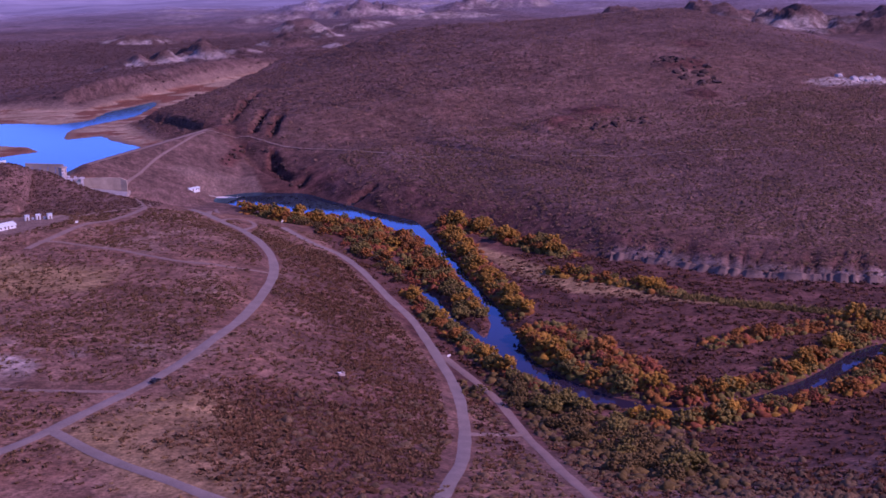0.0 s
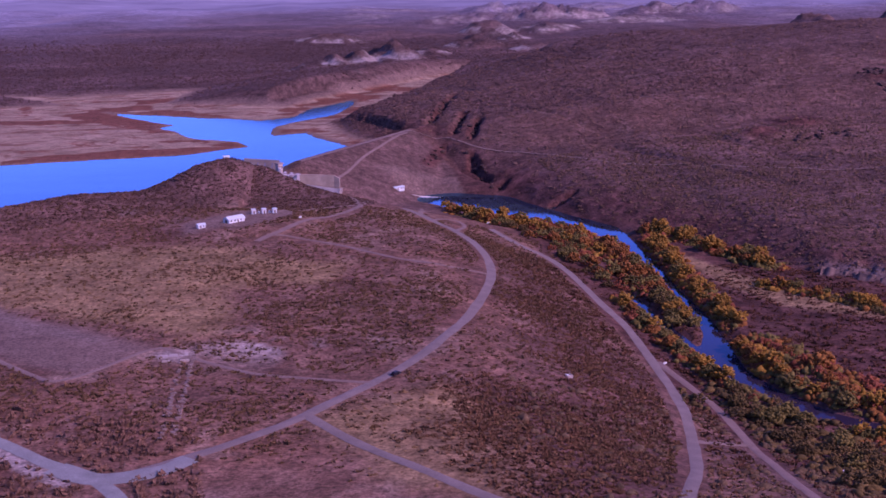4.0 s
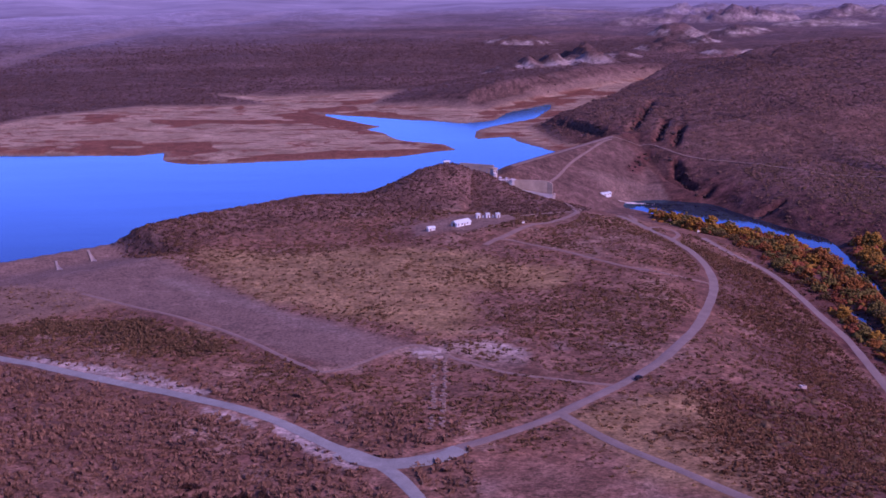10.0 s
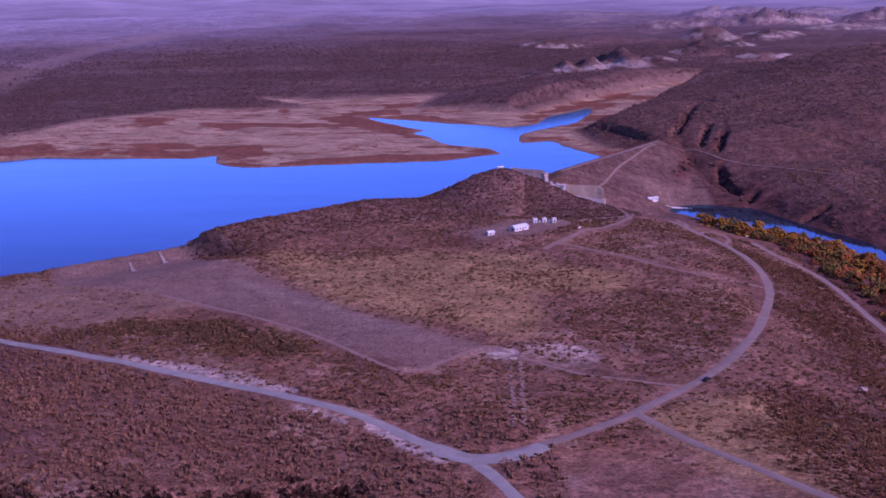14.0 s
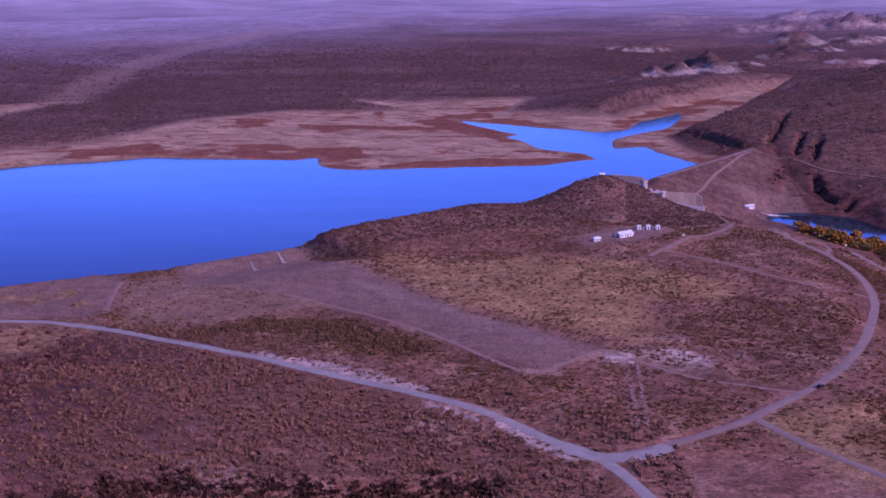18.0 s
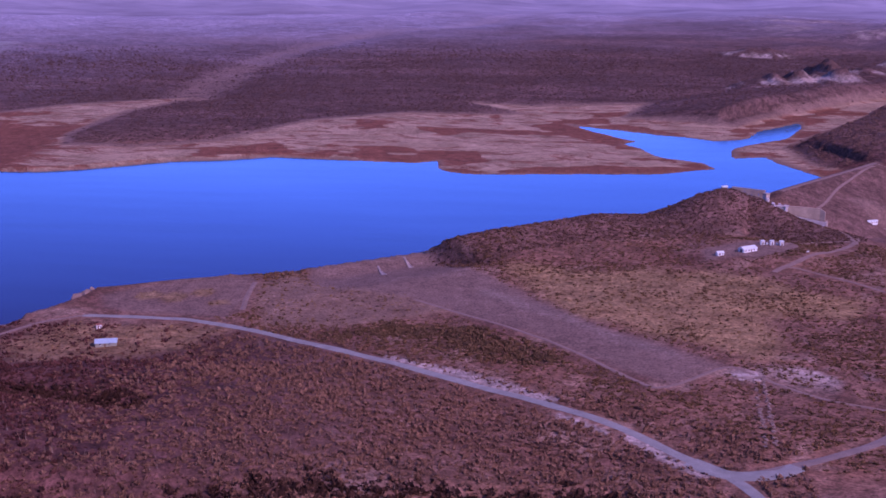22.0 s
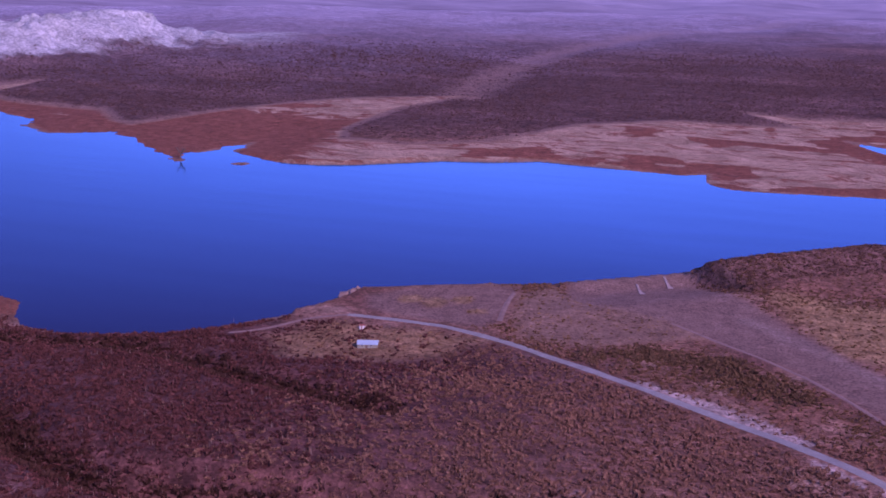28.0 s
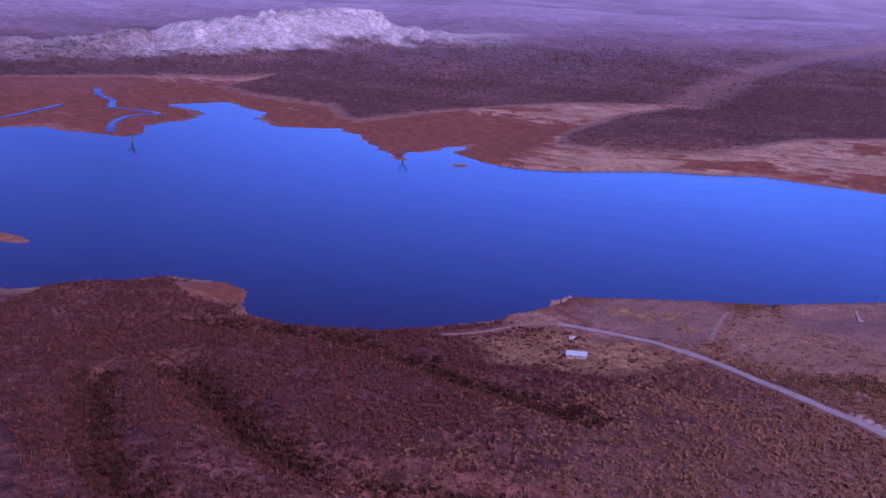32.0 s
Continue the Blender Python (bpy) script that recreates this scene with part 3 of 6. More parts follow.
def mesh_from(name, verts, faces, mats, smooth=False):
    """A mesh from numpy arrays: vertices (n, 3) and faces (m, 3 or 4)."""
    me = bpy.data.meshes.new(name)
    verts, faces = np.asarray(verts, np.float32), np.asarray(faces, np.int32)
    n, k = faces.shape
    me.vertices.add(len(verts))
    me.vertices.foreach_set("co", verts.ravel())
    me.loops.add(n * k)
    me.loops.foreach_set("vertex_index", faces.ravel())
    me.polygons.add(n)
    me.polygons.foreach_set("loop_start", np.arange(0, n * k, k, dtype=np.int32))
    me.polygons.foreach_set("loop_total", np.full(n, k, np.int32))
    if smooth:
        me.polygons.foreach_set("use_smooth", np.ones(n, bool))
    for mat in mats if isinstance(mats, (list, tuple)) else [mats]:
        me.materials.append(mat)
    me.update(calc_edges=True)
    return me


# ---- ground, out to the skyline ----
FAN_FROM, FAN_TO, FAN_STEPS = -56.0, 54.0, 860
fan = np.concatenate([np.linspace(FAN_FROM, FAN_TO, FAN_STEPS), np.linspace(FAN_TO, 360 + FAN_FROM, 90)[1:-1]])
rings = np.concatenate([[1.0, 60, 120, 170], np.geomspace(205, 1000, 220), np.geomspace(1000, 2700, 300)[1:], np.geomspace(2700, 4950, 85)[1:]])
A, R = np.meshgrid(np.radians(fan), rings)
gx, gy = -np.sin(A) * R, np.cos(A) * R
gz = heights(gx.ravel(), gy.ravel()).reshape(gx.shape)
nr, na = gx.shape
idx = np.arange(nr * na).reshape(nr, na)
nxt = np.roll(idx, -1, axis=1)
quads = np.stack([idx[:-1], nxt[:-1], nxt[1:], idx[1:]], -1).reshape(-1, 4)[:, ::-1]
FAR_RING = int(np.searchsorted(rings, 3600))
spots = np.stack([gx, gy, gz], -1).reshape(-1, 3)
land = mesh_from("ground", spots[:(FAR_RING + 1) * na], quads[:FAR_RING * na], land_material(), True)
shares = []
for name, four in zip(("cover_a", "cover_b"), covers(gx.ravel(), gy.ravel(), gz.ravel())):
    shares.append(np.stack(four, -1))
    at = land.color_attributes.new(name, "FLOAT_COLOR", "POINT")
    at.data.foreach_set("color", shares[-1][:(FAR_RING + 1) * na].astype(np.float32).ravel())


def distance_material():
    """Backdrop country under the skyline: haze painted in as pale colour and faint glow."""
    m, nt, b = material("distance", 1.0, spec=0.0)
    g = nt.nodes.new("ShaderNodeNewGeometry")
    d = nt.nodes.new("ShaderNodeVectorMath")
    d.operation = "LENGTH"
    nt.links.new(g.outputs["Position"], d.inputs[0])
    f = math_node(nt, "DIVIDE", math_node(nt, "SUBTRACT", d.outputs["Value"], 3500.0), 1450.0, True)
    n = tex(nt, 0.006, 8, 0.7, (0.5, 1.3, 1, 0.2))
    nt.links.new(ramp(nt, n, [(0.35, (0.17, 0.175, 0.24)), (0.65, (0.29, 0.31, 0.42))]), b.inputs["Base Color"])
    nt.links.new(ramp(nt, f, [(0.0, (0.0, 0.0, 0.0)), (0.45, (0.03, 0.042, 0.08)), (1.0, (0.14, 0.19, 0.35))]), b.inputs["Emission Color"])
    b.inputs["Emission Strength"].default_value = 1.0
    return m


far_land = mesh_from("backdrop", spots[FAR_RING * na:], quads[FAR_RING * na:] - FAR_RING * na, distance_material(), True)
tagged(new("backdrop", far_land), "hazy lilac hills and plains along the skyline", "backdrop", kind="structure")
tagged(new("ground", land), "dry reddish scrubland with hills, sand flats and a river valley", "ground", kind="structure")



def lookup(grid, x, y):
    """Values of a grid laid out as the ground's rings, at places in the plan."""
    ang = np.clip(np.degrees(np.arctan2(-x, y)), FAN_FROM + 0.1, FAN_TO - 0.1)
    i = np.interp(np.hypot(x, y), rings, np.arange(len(rings)))
    j = (ang - FAN_FROM) / (FAN_TO - FAN_FROM) * (FAN_STEPS - 1)
    i0, j0 = np.minimum(i.astype(int), len(rings) - 2), np.minimum(j.astype(int), FAN_STEPS - 2)
    u, v = i - i0, j - j0
    if grid.ndim == 3:
        u, v = u[..., None], v[..., None]
    return (grid[i0, j0] * (1 - v) + grid[i0, j0 + 1] * v) * (1 - u) + (grid[i0 + 1, j0] * (1 - v) + grid[i0 + 1, j0 + 1] * v) * u


def ground(x, y):
    return float(lookup(gz, np.array([float(x)]), np.array([float(y)]))[0])


cover_a, cover_b = (s.reshape(nr, na, 4) for s in shares)


# ---- water ----
def water_material(name, deep, ripple, scale, rough):
    """Dark water under a blue mirror of the sky that grows with the slant of the view."""
    m, nt, b = material(name)
    out = nt.nodes["Material Output"]
    n = nt.nodes.new("ShaderNodeBump")
    n.inputs["Strength"].default_value, n.inputs["Distance"].default_value = ripple, 0.3
    nt.links.new(tex(nt, scale, 3, 0.6, (1, 0.45, 1, 0.3)), n.inputs["Height"])
    fres = nt.nodes.new("ShaderNodeLayerWeight")
    fres.inputs["Blend"].default_value = 0.5
    slant = math_node(nt, "DIVIDE", math_node(nt, "SUBTRACT", fres.outputs["Facing"], 0.6), 0.3, True)
    slant = math_node(nt, "POWER", slant, 1.45)
    spot = nt.nodes.new("ShaderNodeNewGeometry")
    axes = nt.nodes.new("ShaderNodeSeparateXYZ")
    nt.links.new(spot.outputs["Position"], axes.inputs[0])
    # Mirror weakened by place towards the near west shore, a gradient painted into the reflection.
    mirrored = nt.nodes.new("ShaderNodeMapRange")
    nt.links.new(math_node(nt, "ADD", axes.outputs[0], math_node(nt, "MULTIPLY", axes.outputs[1], 0.9)), mirrored.inputs["Value"])
    for key, value in (("From Min", -100.0), ("From Max", 700.0), ("To Min", 0.5), ("To Max", 1.22)):
        mirrored.inputs[key].default_value = value
    slant = math_node(nt, "MULTIPLY", slant, mirrored.outputs[0])
    slant = math_node(nt, "MULTIPLY", slant, ramp(nt, tex(nt, 0.02, 5, 0.65, (0.25, 1.6, 1, 0.1)), [(0.35, (0.95, 0.95, 0.95)), (0.6, (1, 1, 1))]))
    body, gloss, both = nt.nodes.new("ShaderNodeBsdfDiffuse"), nt.nodes.new("ShaderNodeBsdfGlossy"), nt.nodes.new("ShaderNodeMixShader")
    nt.links.new(ramp(nt, tex(nt, 0.004, 4), [(0.3, [c * 0.75 for c in deep]), (0.7, deep)]), body.inputs["Color"])
    gloss.inputs["Color"].default_value, gloss.inputs["Roughness"].default_value = (0.21, 0.66, 1.0, 1), rough
    for node in (fres, gloss):
        nt.links.new(n.outputs[0], node.inputs["Normal"])
    nt.links.new(slant, both.inputs[0])
    nt.links.new(body.outputs[0], both.inputs[1])
    nt.links.new(gloss.outputs[0], both.inputs[2])
    nt.links.new(both.outputs[0], out.inputs["Surface"])
    nt.nodes.remove(b)
    return m


def sheet(name, z, poly, mat, label):
    bm = bmesh.new()
    bm.faces.new([bm.verts.new((x, y, z)) for x, y in poly])
    bmesh.ops.triangulate(bm, faces=bm.faces[:])
    bm.normal_update()
    for f in bm.faces:
        if f.normal.z < 0:
            f.normal_flip()
    me = bpy.data.meshes.new(name)
    bm.to_mesh(me)
    me.materials.append(mat)
    bm.free()
    return tagged(new(name, me), label, "water", kind="structure")


lake_mat = water_material("lake_water", (0.020, 0.009, 0.034), 0.05, 0.35, 0.14)
river_mat = water_material("river_water", (0.035, 0.028, 0.055), 0.04, 0.6, 0.03)
sheet("water_lake", 0.0, [(-1700, 100), (-1700, 1300), (-900, 1420), (-500, 1420), (-300, 1500), (-120, 1700), (300, 1720), (300, 1500), (230, 1300), (215, 1190), (138, 1062), (112, 1020),
      (70, 960), (20, 925), (-60, 905), (-118, 850), (-150, 833), (-205, 797), (-240, 760), (-320, 700), (-340, 640), (-440, 570), (-560, 560), (-640, 520), (-1000, 300)], lake_mat, "calm deep blue reservoir between sand flats and scrub hills")
sheet("water_river", -19.2, [(150, 1110), (310, 1110), (380, 900), (380, 640), (365, 560), (470, 640), (560, 620), (950, 470), (950, 380), (560, 500), (440, 490), (300, 470), (270, 560), (265, 720), (280, 940), (215, 1020)], river_mat, "narrow dark blue river winding through autumn trees")


# ---- roads ----
def ribbon(name, line, width, mat, label, lift=0.17):
    """A road draped on the ground along a polyline smoothed by Catmull-Rom."""
    pts = [np.array(p, float) for p in line]
    pts = [2 * pts[0] - pts[1], *pts, 2 * pts[-1] - pts[-2]]
    way = []
    for a, b, c, d in zip(pts, pts[1:], pts[2:], pts[3:]):
        n = max(2, int(np.hypot(*(c - b)) / 2.5))
        for s in np.arange(n) / n:
            way.append(0.5 * (2 * b + (c - a) * s + (2 * a - 5 * b + 4 * c - d) * s * s + (3 * b - a - 3 * c + d) * s**3))
    way = np.array(way + [pts[-2]])
    t = np.gradient(way, axis=0)
    t /= np.hypot(t[:, 0], t[:, 1])[:, None] + 1e-9
    side = np.stack([-t[:, 1], t[:, 0]], -1)
    k = np.arange(len(way))
    w = width * (1 + 0.05 * np.sin(k * 0.21) + 0.04 * np.sin(k * 0.57 + 1))
    rows = [way + side * (w * u)[:, None] for u in (-0.5, -0.25, 0, 0.25, 0.5)]
    xy = np.stack(rows, 1)
    z = lookup(gz, xy[..., 0], xy[..., 1])
    z = np.maximum(z, z.mean(1, keepdims=True)) + lift + np.array([-0.25, 0.1, 0.18, 0.1, -0.25]) * 0.6
    v = np.concatenate([xy, z[..., None]], -1).reshape(-1, 3)
    i = np.arange(len(v)).reshape(-1, 5)
    q = np.stack([i[:-1, :-1], i[1:, :-1], i[1:, 1:], i[:-1, 1:]], -1).reshape(-1, 4)[:, ::-1]
    return tagged(new(name, mesh_from(name, v, q, mat, True)), label, "road", kind="structure")


def road_material(name, color):
    m, nt, b = material(name, 0.9)
    c = ramp(nt, tex(nt, 0.15, 5), [(0.3, [v * 0.82 for v in color]), (0.7, [v * 1.12 for v in color])])
    f = ramp(nt, tex(nt, 2.0, 4), [(0.3, (0.8, 0.8, 0.8)), (0.7, (1.1, 1.1, 1.1))])
    nt.links.new(mix(nt, 1.0, c, f, "MULTIPLY"), b.inputs["Base Color"])
    bump(nt, b, tex(nt, 1.5, 3), 0.4, 0.15)
    return m


gravel = road_material("gravel", (0.225, 0.195, 0.18))
pale_gravel = road_material("pale_gravel", (0.25, 0.29, 0.285))
dirt = road_material("dirt_track", (0.24, 0.18, 0.155))
ribbon("road_west", [(-318, 655), (-280, 655), (-243, 647), (-211, 633), (-174, 609), (-132, 581), (-90, 552), (-50, 525), (-13, 494), (9, 469), (29, 447), (42, 415), (50, 380)], 5.4, pale_gravel, "pale gravel road running from the junction to the lake")
ribbon("road_main", [(29, 447), (50, 460), (73, 476), (95, 494), (126, 530), (148, 560), (168, 600), (187, 649), (203, 697), (210, 738), (210, 770), (208, 801), (204, 830), (195, 868), (184, 890)], 4.8, gravel, "grey gravel road curving round to the dam")
ribbon("road_east", [(95, 494), (112, 463), (127, 439), (142, 415), (170, 380)], 4.2, gravel, "grey gravel road branching off the main road", 0.2)
ribbon("road_river", [(241, 881), (250, 838), (262, 812), (266, 775), (267, 713), (269, 679), (267, 643), (263, 604), (257, 567), (245, 520), (237, 493), (221, 447), (208, 418), (196, 392), (180, 350)], 4.6, gravel, "dirt road along the river trees")
ribbon("track_river", [(268, 622), (270, 590), (271, 561), (267, 526), (264, 503), (259, 470), (252, 435), (247, 402), (240, 360)], 3.8, dirt, "narrow dirt track beside the river", 0.2)
ribbon("track_link", [(239, 498), (250, 500), (264, 503)], 4, dirt, "short dirt link between two tracks", 0.22)
ribbon("track_meadow", [(203, 706), (182, 708), (156, 727), (130, 764), (108, 786), (92, 789)], 2.8, dirt, "dirt track across the meadow")
ribbon("track_terrace", [(151, 882), (138, 876), (124, 872), (111, 860), (100, 842)], 3.2, dirt, "dirt lane along the terrace to the cabins", 0.25)
ribbon("track_yard", [(86, 778), (91, 785), (104, 800), (129, 839), (149, 868), (157, 888), (162, 905)], 4.0, dirt, "dirt drive up to the white building", 0.2)
ribbon("track_culvert", [(124, 525), (103, 531), (80, 542), (62, 559), (50, 572), (38, 580), (8, 549), (-7, 559), (-53, 622), (-131, 697)], 2.6, dirt, "faint dirt track round the bare field")
ribbon("track_turn", [(196, 851), (206, 874), (218, 884), (221, 868), (212, 838), (206, 815)], 3.0, dirt, "dirt turning loop at the end of the road", 0.2)
ribbon("junction", [(14, 462), (28, 450), (44, 452), (56, 462)], 9.0, pale_gravel, "wide pale gravel junction of two roads", 0.3)
ribbon("track_lookout", [(-228, 671), (-233, 700), (-238, 737)], 3.2, dirt, "dirt track up to the lookout")
ribbon("track_shore", [(-314, 658), (-336, 637), (-352, 612), (-367, 597)], 3.4, dirt, "pale dirt track down to the lake shore", 0.2)
ribbon("track_hill", [(236, 1218), (266, 1215), (294, 1174), (336, 1135), (365, 1095), (386, 1069), (450, 1016), (520, 968), (600, 930)], 1.8, dirt, "thin dirt road cut across the hillside", 0.35)
ribbon("track_dam", [(232, 1208), (222, 1193), (200, 1149), (182, 1112), (166, 1072), (154, 1045), (146, 1010)], 2.6, dirt, "dirt track slanting down the face of the dam", 0.4)
ribbon("track_pool", [(193, 872), (198, 905), (206, 950), (212, 985), (214, 1010)], 3.2, dirt, "dirt track down to the pool below the dam", 0.25)
ribbon("track_toe", [(154, 874), (155, 896), (152, 932), (152, 970), (150, 996)], 3.4, dirt, "dirt track up to the end of the spillway", 0.25)
ribbon("road_dam", DAM, 5, dirt, "dirt road on the crest of the dam", 0.2)

# ---- building blocks ----
def box(bm, lo, hi, bevel=0.0):
    vs = [bm.verts.new((x, y, z)) for z in (lo[2], hi[2]) for x, y in ((lo[0], lo[1]), (hi[0], lo[1]), (hi[0], hi[1]), (lo[0], hi[1]))]
    for f in ((3, 2, 1, 0), (4, 5, 6, 7), (0, 1, 5, 4), (1, 2, 6, 5), (2, 3, 7, 6), (3, 0, 4, 7)):
        bm.faces.new([vs[i] for i in f])
    if bevel:
        es = list({e for v in vs for e in v.link_edges})
        bmesh.ops.bevel(bm, geom=es, offset=bevel, segments=1, affect="EDGES")


def slab(bm, outline, z0, z1):
    """A prism on a plan outline (counter-clockwise)."""
    a, b = [bm.verts.new((x, y, z0)) for x, y in outline], [bm.verts.new((x, y, z1)) for x, y in outline]
    bm.faces.new(a[::-1]), bm.faces.new(b)
    for i in range(len(a)):
        j = (i + 1) % len(a)
        bm.faces.new((a[i], a[j], b[j], b[i]))


def profile(bm, pts, y0, y1):
    """A prism on an outline in x and z, between two y."""
    a, b = [bm.verts.new((x, y0, z)) for x, z in pts], [bm.verts.new((x, y1, z)) for x, z in pts]
    bm.faces.new(a), bm.faces.new(b[::-1])
    for i in range(len(a)):
        j = (i + 1) % len(a)
        bm.faces.new((a[j], a[i], b[i], b[j]))


def rod(bm, p, q, r0, r1=None, n=8):
    p, q, r1 = Vector(p), Vector(q), r0 if r1 is None else r1
    w = (q - p).normalized()
    u = w.cross(Vector((0.31, 0.95, 0.1))).normalized()
    v = w.cross(u)
    a = [bm.verts.new(p + (u * math.cos(k / n * 2 * math.pi) + v * math.sin(k / n * 2 * math.pi)) * r0) for k in range(n)]
    b = [bm.verts.new(q + (u * math.cos(k / n * 2 * math.pi) + v * math.sin(k / n * 2 * math.pi)) * r1) for k in range(n)]
    for k in range(n):
        bm.faces.new((a[k], a[(k + 1) % n], b[(k + 1) % n], b[k]))
    bm.faces.new(a[::-1]), bm.faces.new(b)


def blob(bm, c, size, rnd, flat=0.8):
    """A rough leafy clump."""
    m = Matrix.Translation(c) @ Euler((rnd.uniform(0, 6), rnd.uniform(0, 6), rnd.uniform(0, 6))).to_matrix().to_4x4()
    made = bmesh.ops.create_icosphere(bm, subdivisions=1, radius=size, matrix=m)
    for v in made["verts"]:
        o = v.co - Vector(c)
        o *= rnd.uniform(0.62, 1.25)
        o.z *= flat
        v.co = Vector(c) + o


def part(name, bm, mat, parent=None, label=""):
    """Links a bmesh as one mesh under a thing or a part."""
    bmesh.ops.recalc_face_normals(bm, faces=bm.faces[:])
    me = bpy.data.meshes.new(name)
    bm.to_mesh(me)
    bm.free()
    me.materials.append(mat)
    ob = new(name, me)
    if parent:
        ob.parent = parent
    return tagged(ob, label)


def thing(name, label, category, at=(0, 0, 0), turn=0.0, group="", kind=""):
    ob = new(name)
    ob.matrix_basis = pose(*at, 0, 0, turn)
    return tagged(ob, label, category, group, kind)


white_paint = plain("white_paint", (0.64, 0.74, 0.76), 0.6, vary=0.08)
white_roof = plain("white_roof", (0.56, 0.72, 0.76), 0.45, 0.0, vary=0.08)
blue_roof = plain("blue_roof", (0.33, 0.56, 0.68), 0.4, 0.2, vary=0.08)
green_wall = plain("green_wall", (0.26, 0.30, 0.24), 0.8)
dark_glass = plain("dark_glass", (0.02, 0.022, 0.028), 0.15)
concrete = plain("concrete", (0.36, 0.32, 0.29), 0.9, vary=0.16, size=6, bumps=0.03)
tan_concrete = plain("tan_concrete", (0.43, 0.37, 0.29), 0.9, vary=0.2, size=5, bumps=0.03)
smooth_concrete = plain("smooth_concrete", (0.50, 0.52, 0.56), 0.8, vary=0.1, size=7, bumps=0.02)
pale_concrete = plain("pale_concrete", (0.44, 0.40, 0.37), 0.9, vary=0.14, size=5, bumps=0.03)
wood = plain("weathered_wood", (0.16, 0.12, 0.10), 0.9)
steel = plain("steel", (0.30, 0.30, 0.32), 0.45, 0.8)
rust = plain("rusty_paint", (0.30, 0.13, 0.10), 0.8)
car_paint = plain("dark_car_paint", (0.020, 0.020, 0.026), 0.25)
white_car = plain("white_car_paint", (0.7, 0.7, 0.7), 0.3, vary=0.04)
rubber = plain("rubber", (0.02, 0.02, 0.02), 0.9)
lamp_red = plain("lamp_red", (0.35, 0.02, 0.02), 0.3)
lamp_clear = plain("lamp_clear", (0.7, 0.7, 0.68), 0.2)
stone = plain("pale_stone", (0.26, 0.20, 0.175), 0.95, vary=0.25, size=3, bumps=0.1)
dark_stone = plain("dark_rock", (0.075, 0.048, 0.042), 0.95, vary=0.4, size=8, bumps=0.4)
red_rock = plain("red_rock", (0.165, 0.105, 0.088), 0.95, vary=0.35, size=9, bumps=0.4)
bark = plain("bark", (0.13, 0.10, 0.085), 0.95)
pale_bark = plain("pale_bark", (0.19, 0.145, 0.115), 0.95)


# ---- buildings on the yard by the ridge ----
def window(bm_frame, bm_pane, x, y, z, w, h, axis):
    """A framed window on a wall that faces along x or y."""
    t = 0.07
    for a, b in (((-w / 2 - t, -t), (w / 2 + t, 0)), ((-w / 2 - t, h), (w / 2 + t, h + t)), ((-w / 2 - t, 0), (-w / 2, h)), ((w / 2, 0), (w / 2 + t, h))):
        lo, hi = (x + a[0], y - 0.05, z + a[1]), (x + b[0], y + 0.05, z + b[1])
        if axis == "x":
            lo, hi = (x - 0.05, y + a[0], z + a[1]), (x + 0.05, y + b[0], z + b[1])
        box(bm_frame, lo, hi)
    if axis == "x":
        box(bm_pane, (x - 0.02, y - w / 2, z), (x + 0.02, y + w / 2, z + h))
    else:
        box(bm_pane, (x - w / 2, y - 0.02, z), (x + w / 2, y + 0.02, z + h))


def gabled(name, label, category, at, turn, lx, ly, wall_h, rise, wall_mat, roof_mat, windows, doors, eave=0.4, roof_label=""):
    """A gabled building: walls, two roof planes, framed windows and doors."""
    th = thing(name, label, category, at, turn)
    bm = bmesh.new()
    profile(bm, [(-ly / 2, -1.2), (ly / 2, -1.2), (ly / 2, wall_h), (0, wall_h + rise), (-ly / 2, wall_h)], -lx / 2, lx / 2)
    bmesh.ops.rotate(bm, verts=bm.verts, matrix=Matrix.Rotation(radians(90), 3, "Z"))
    wall = part("wall", bm, wall_mat, th)
    for s in (1, -1):
        bm = bmesh.new()
        k = rise / (ly / 2)
        y1, z1 = ly / 2 + eave, wall_h - eave * k
        vs = [(-lx / 2 - eave, 0, wall_h + rise + 0.02), (lx / 2 + eave, 0, wall_h + rise + 0.02), (lx / 2 + eave, s * y1, z1 + 0.02), (-lx / 2 - eave, s * y1, z1 + 0.02)]
        a, b = [bm.verts.new(v) for v in vs], [bm.verts.new((x, y, z + 0.14)) for x, y, z in vs]
        bm.faces.new(a[::-1]), bm.faces.new(b)
        for i in range(4):
            bm.faces.new((a[i], a[(i + 1) % 4], b[(i + 1) % 4], b[i]))
        roof = part("roof", bm, roof_mat, th, roof_label)
        for n in range(int(lx / 1.2)):
            bm = bmesh.new()
            x = -lx / 2 + 0.6 + n * 1.2
            rod(bm, (x, s * 0.05, wall_h + rise + 0.19), (x, s * (y1 - 0.05), z1 + 0.19), 0.045, n=4)
            part("seam", bm, roof_mat, roof)
    for x, y, z, w, h, axis in windows:
        f, p = bmesh.new(), bmesh.new()
        window(f, p, x, y, z, w, h, axis)
        frame_ob = part("window", f, white_paint, wall)
        frame_ob["label"] = "framed window with dark glass"
        p2 = part("pane", p, dark_glass, th, "dark glass pane")
    for x, y, w, h, axis in doors:
        bm = bmesh.new()
        box(bm, (x - 0.06, y - w / 2, 0), (x + 0.06, y + w / 2, h)) if axis == "x" else box(bm, (x - w / 2, y - 0.06, 0), (x + w / 2, y + 0.06, h))
        part("door", bm, wood, th, "plain door")
    return th


def on_ground(x, y, lift=0.0):
    return (x, y, ground(x, y) + lift)


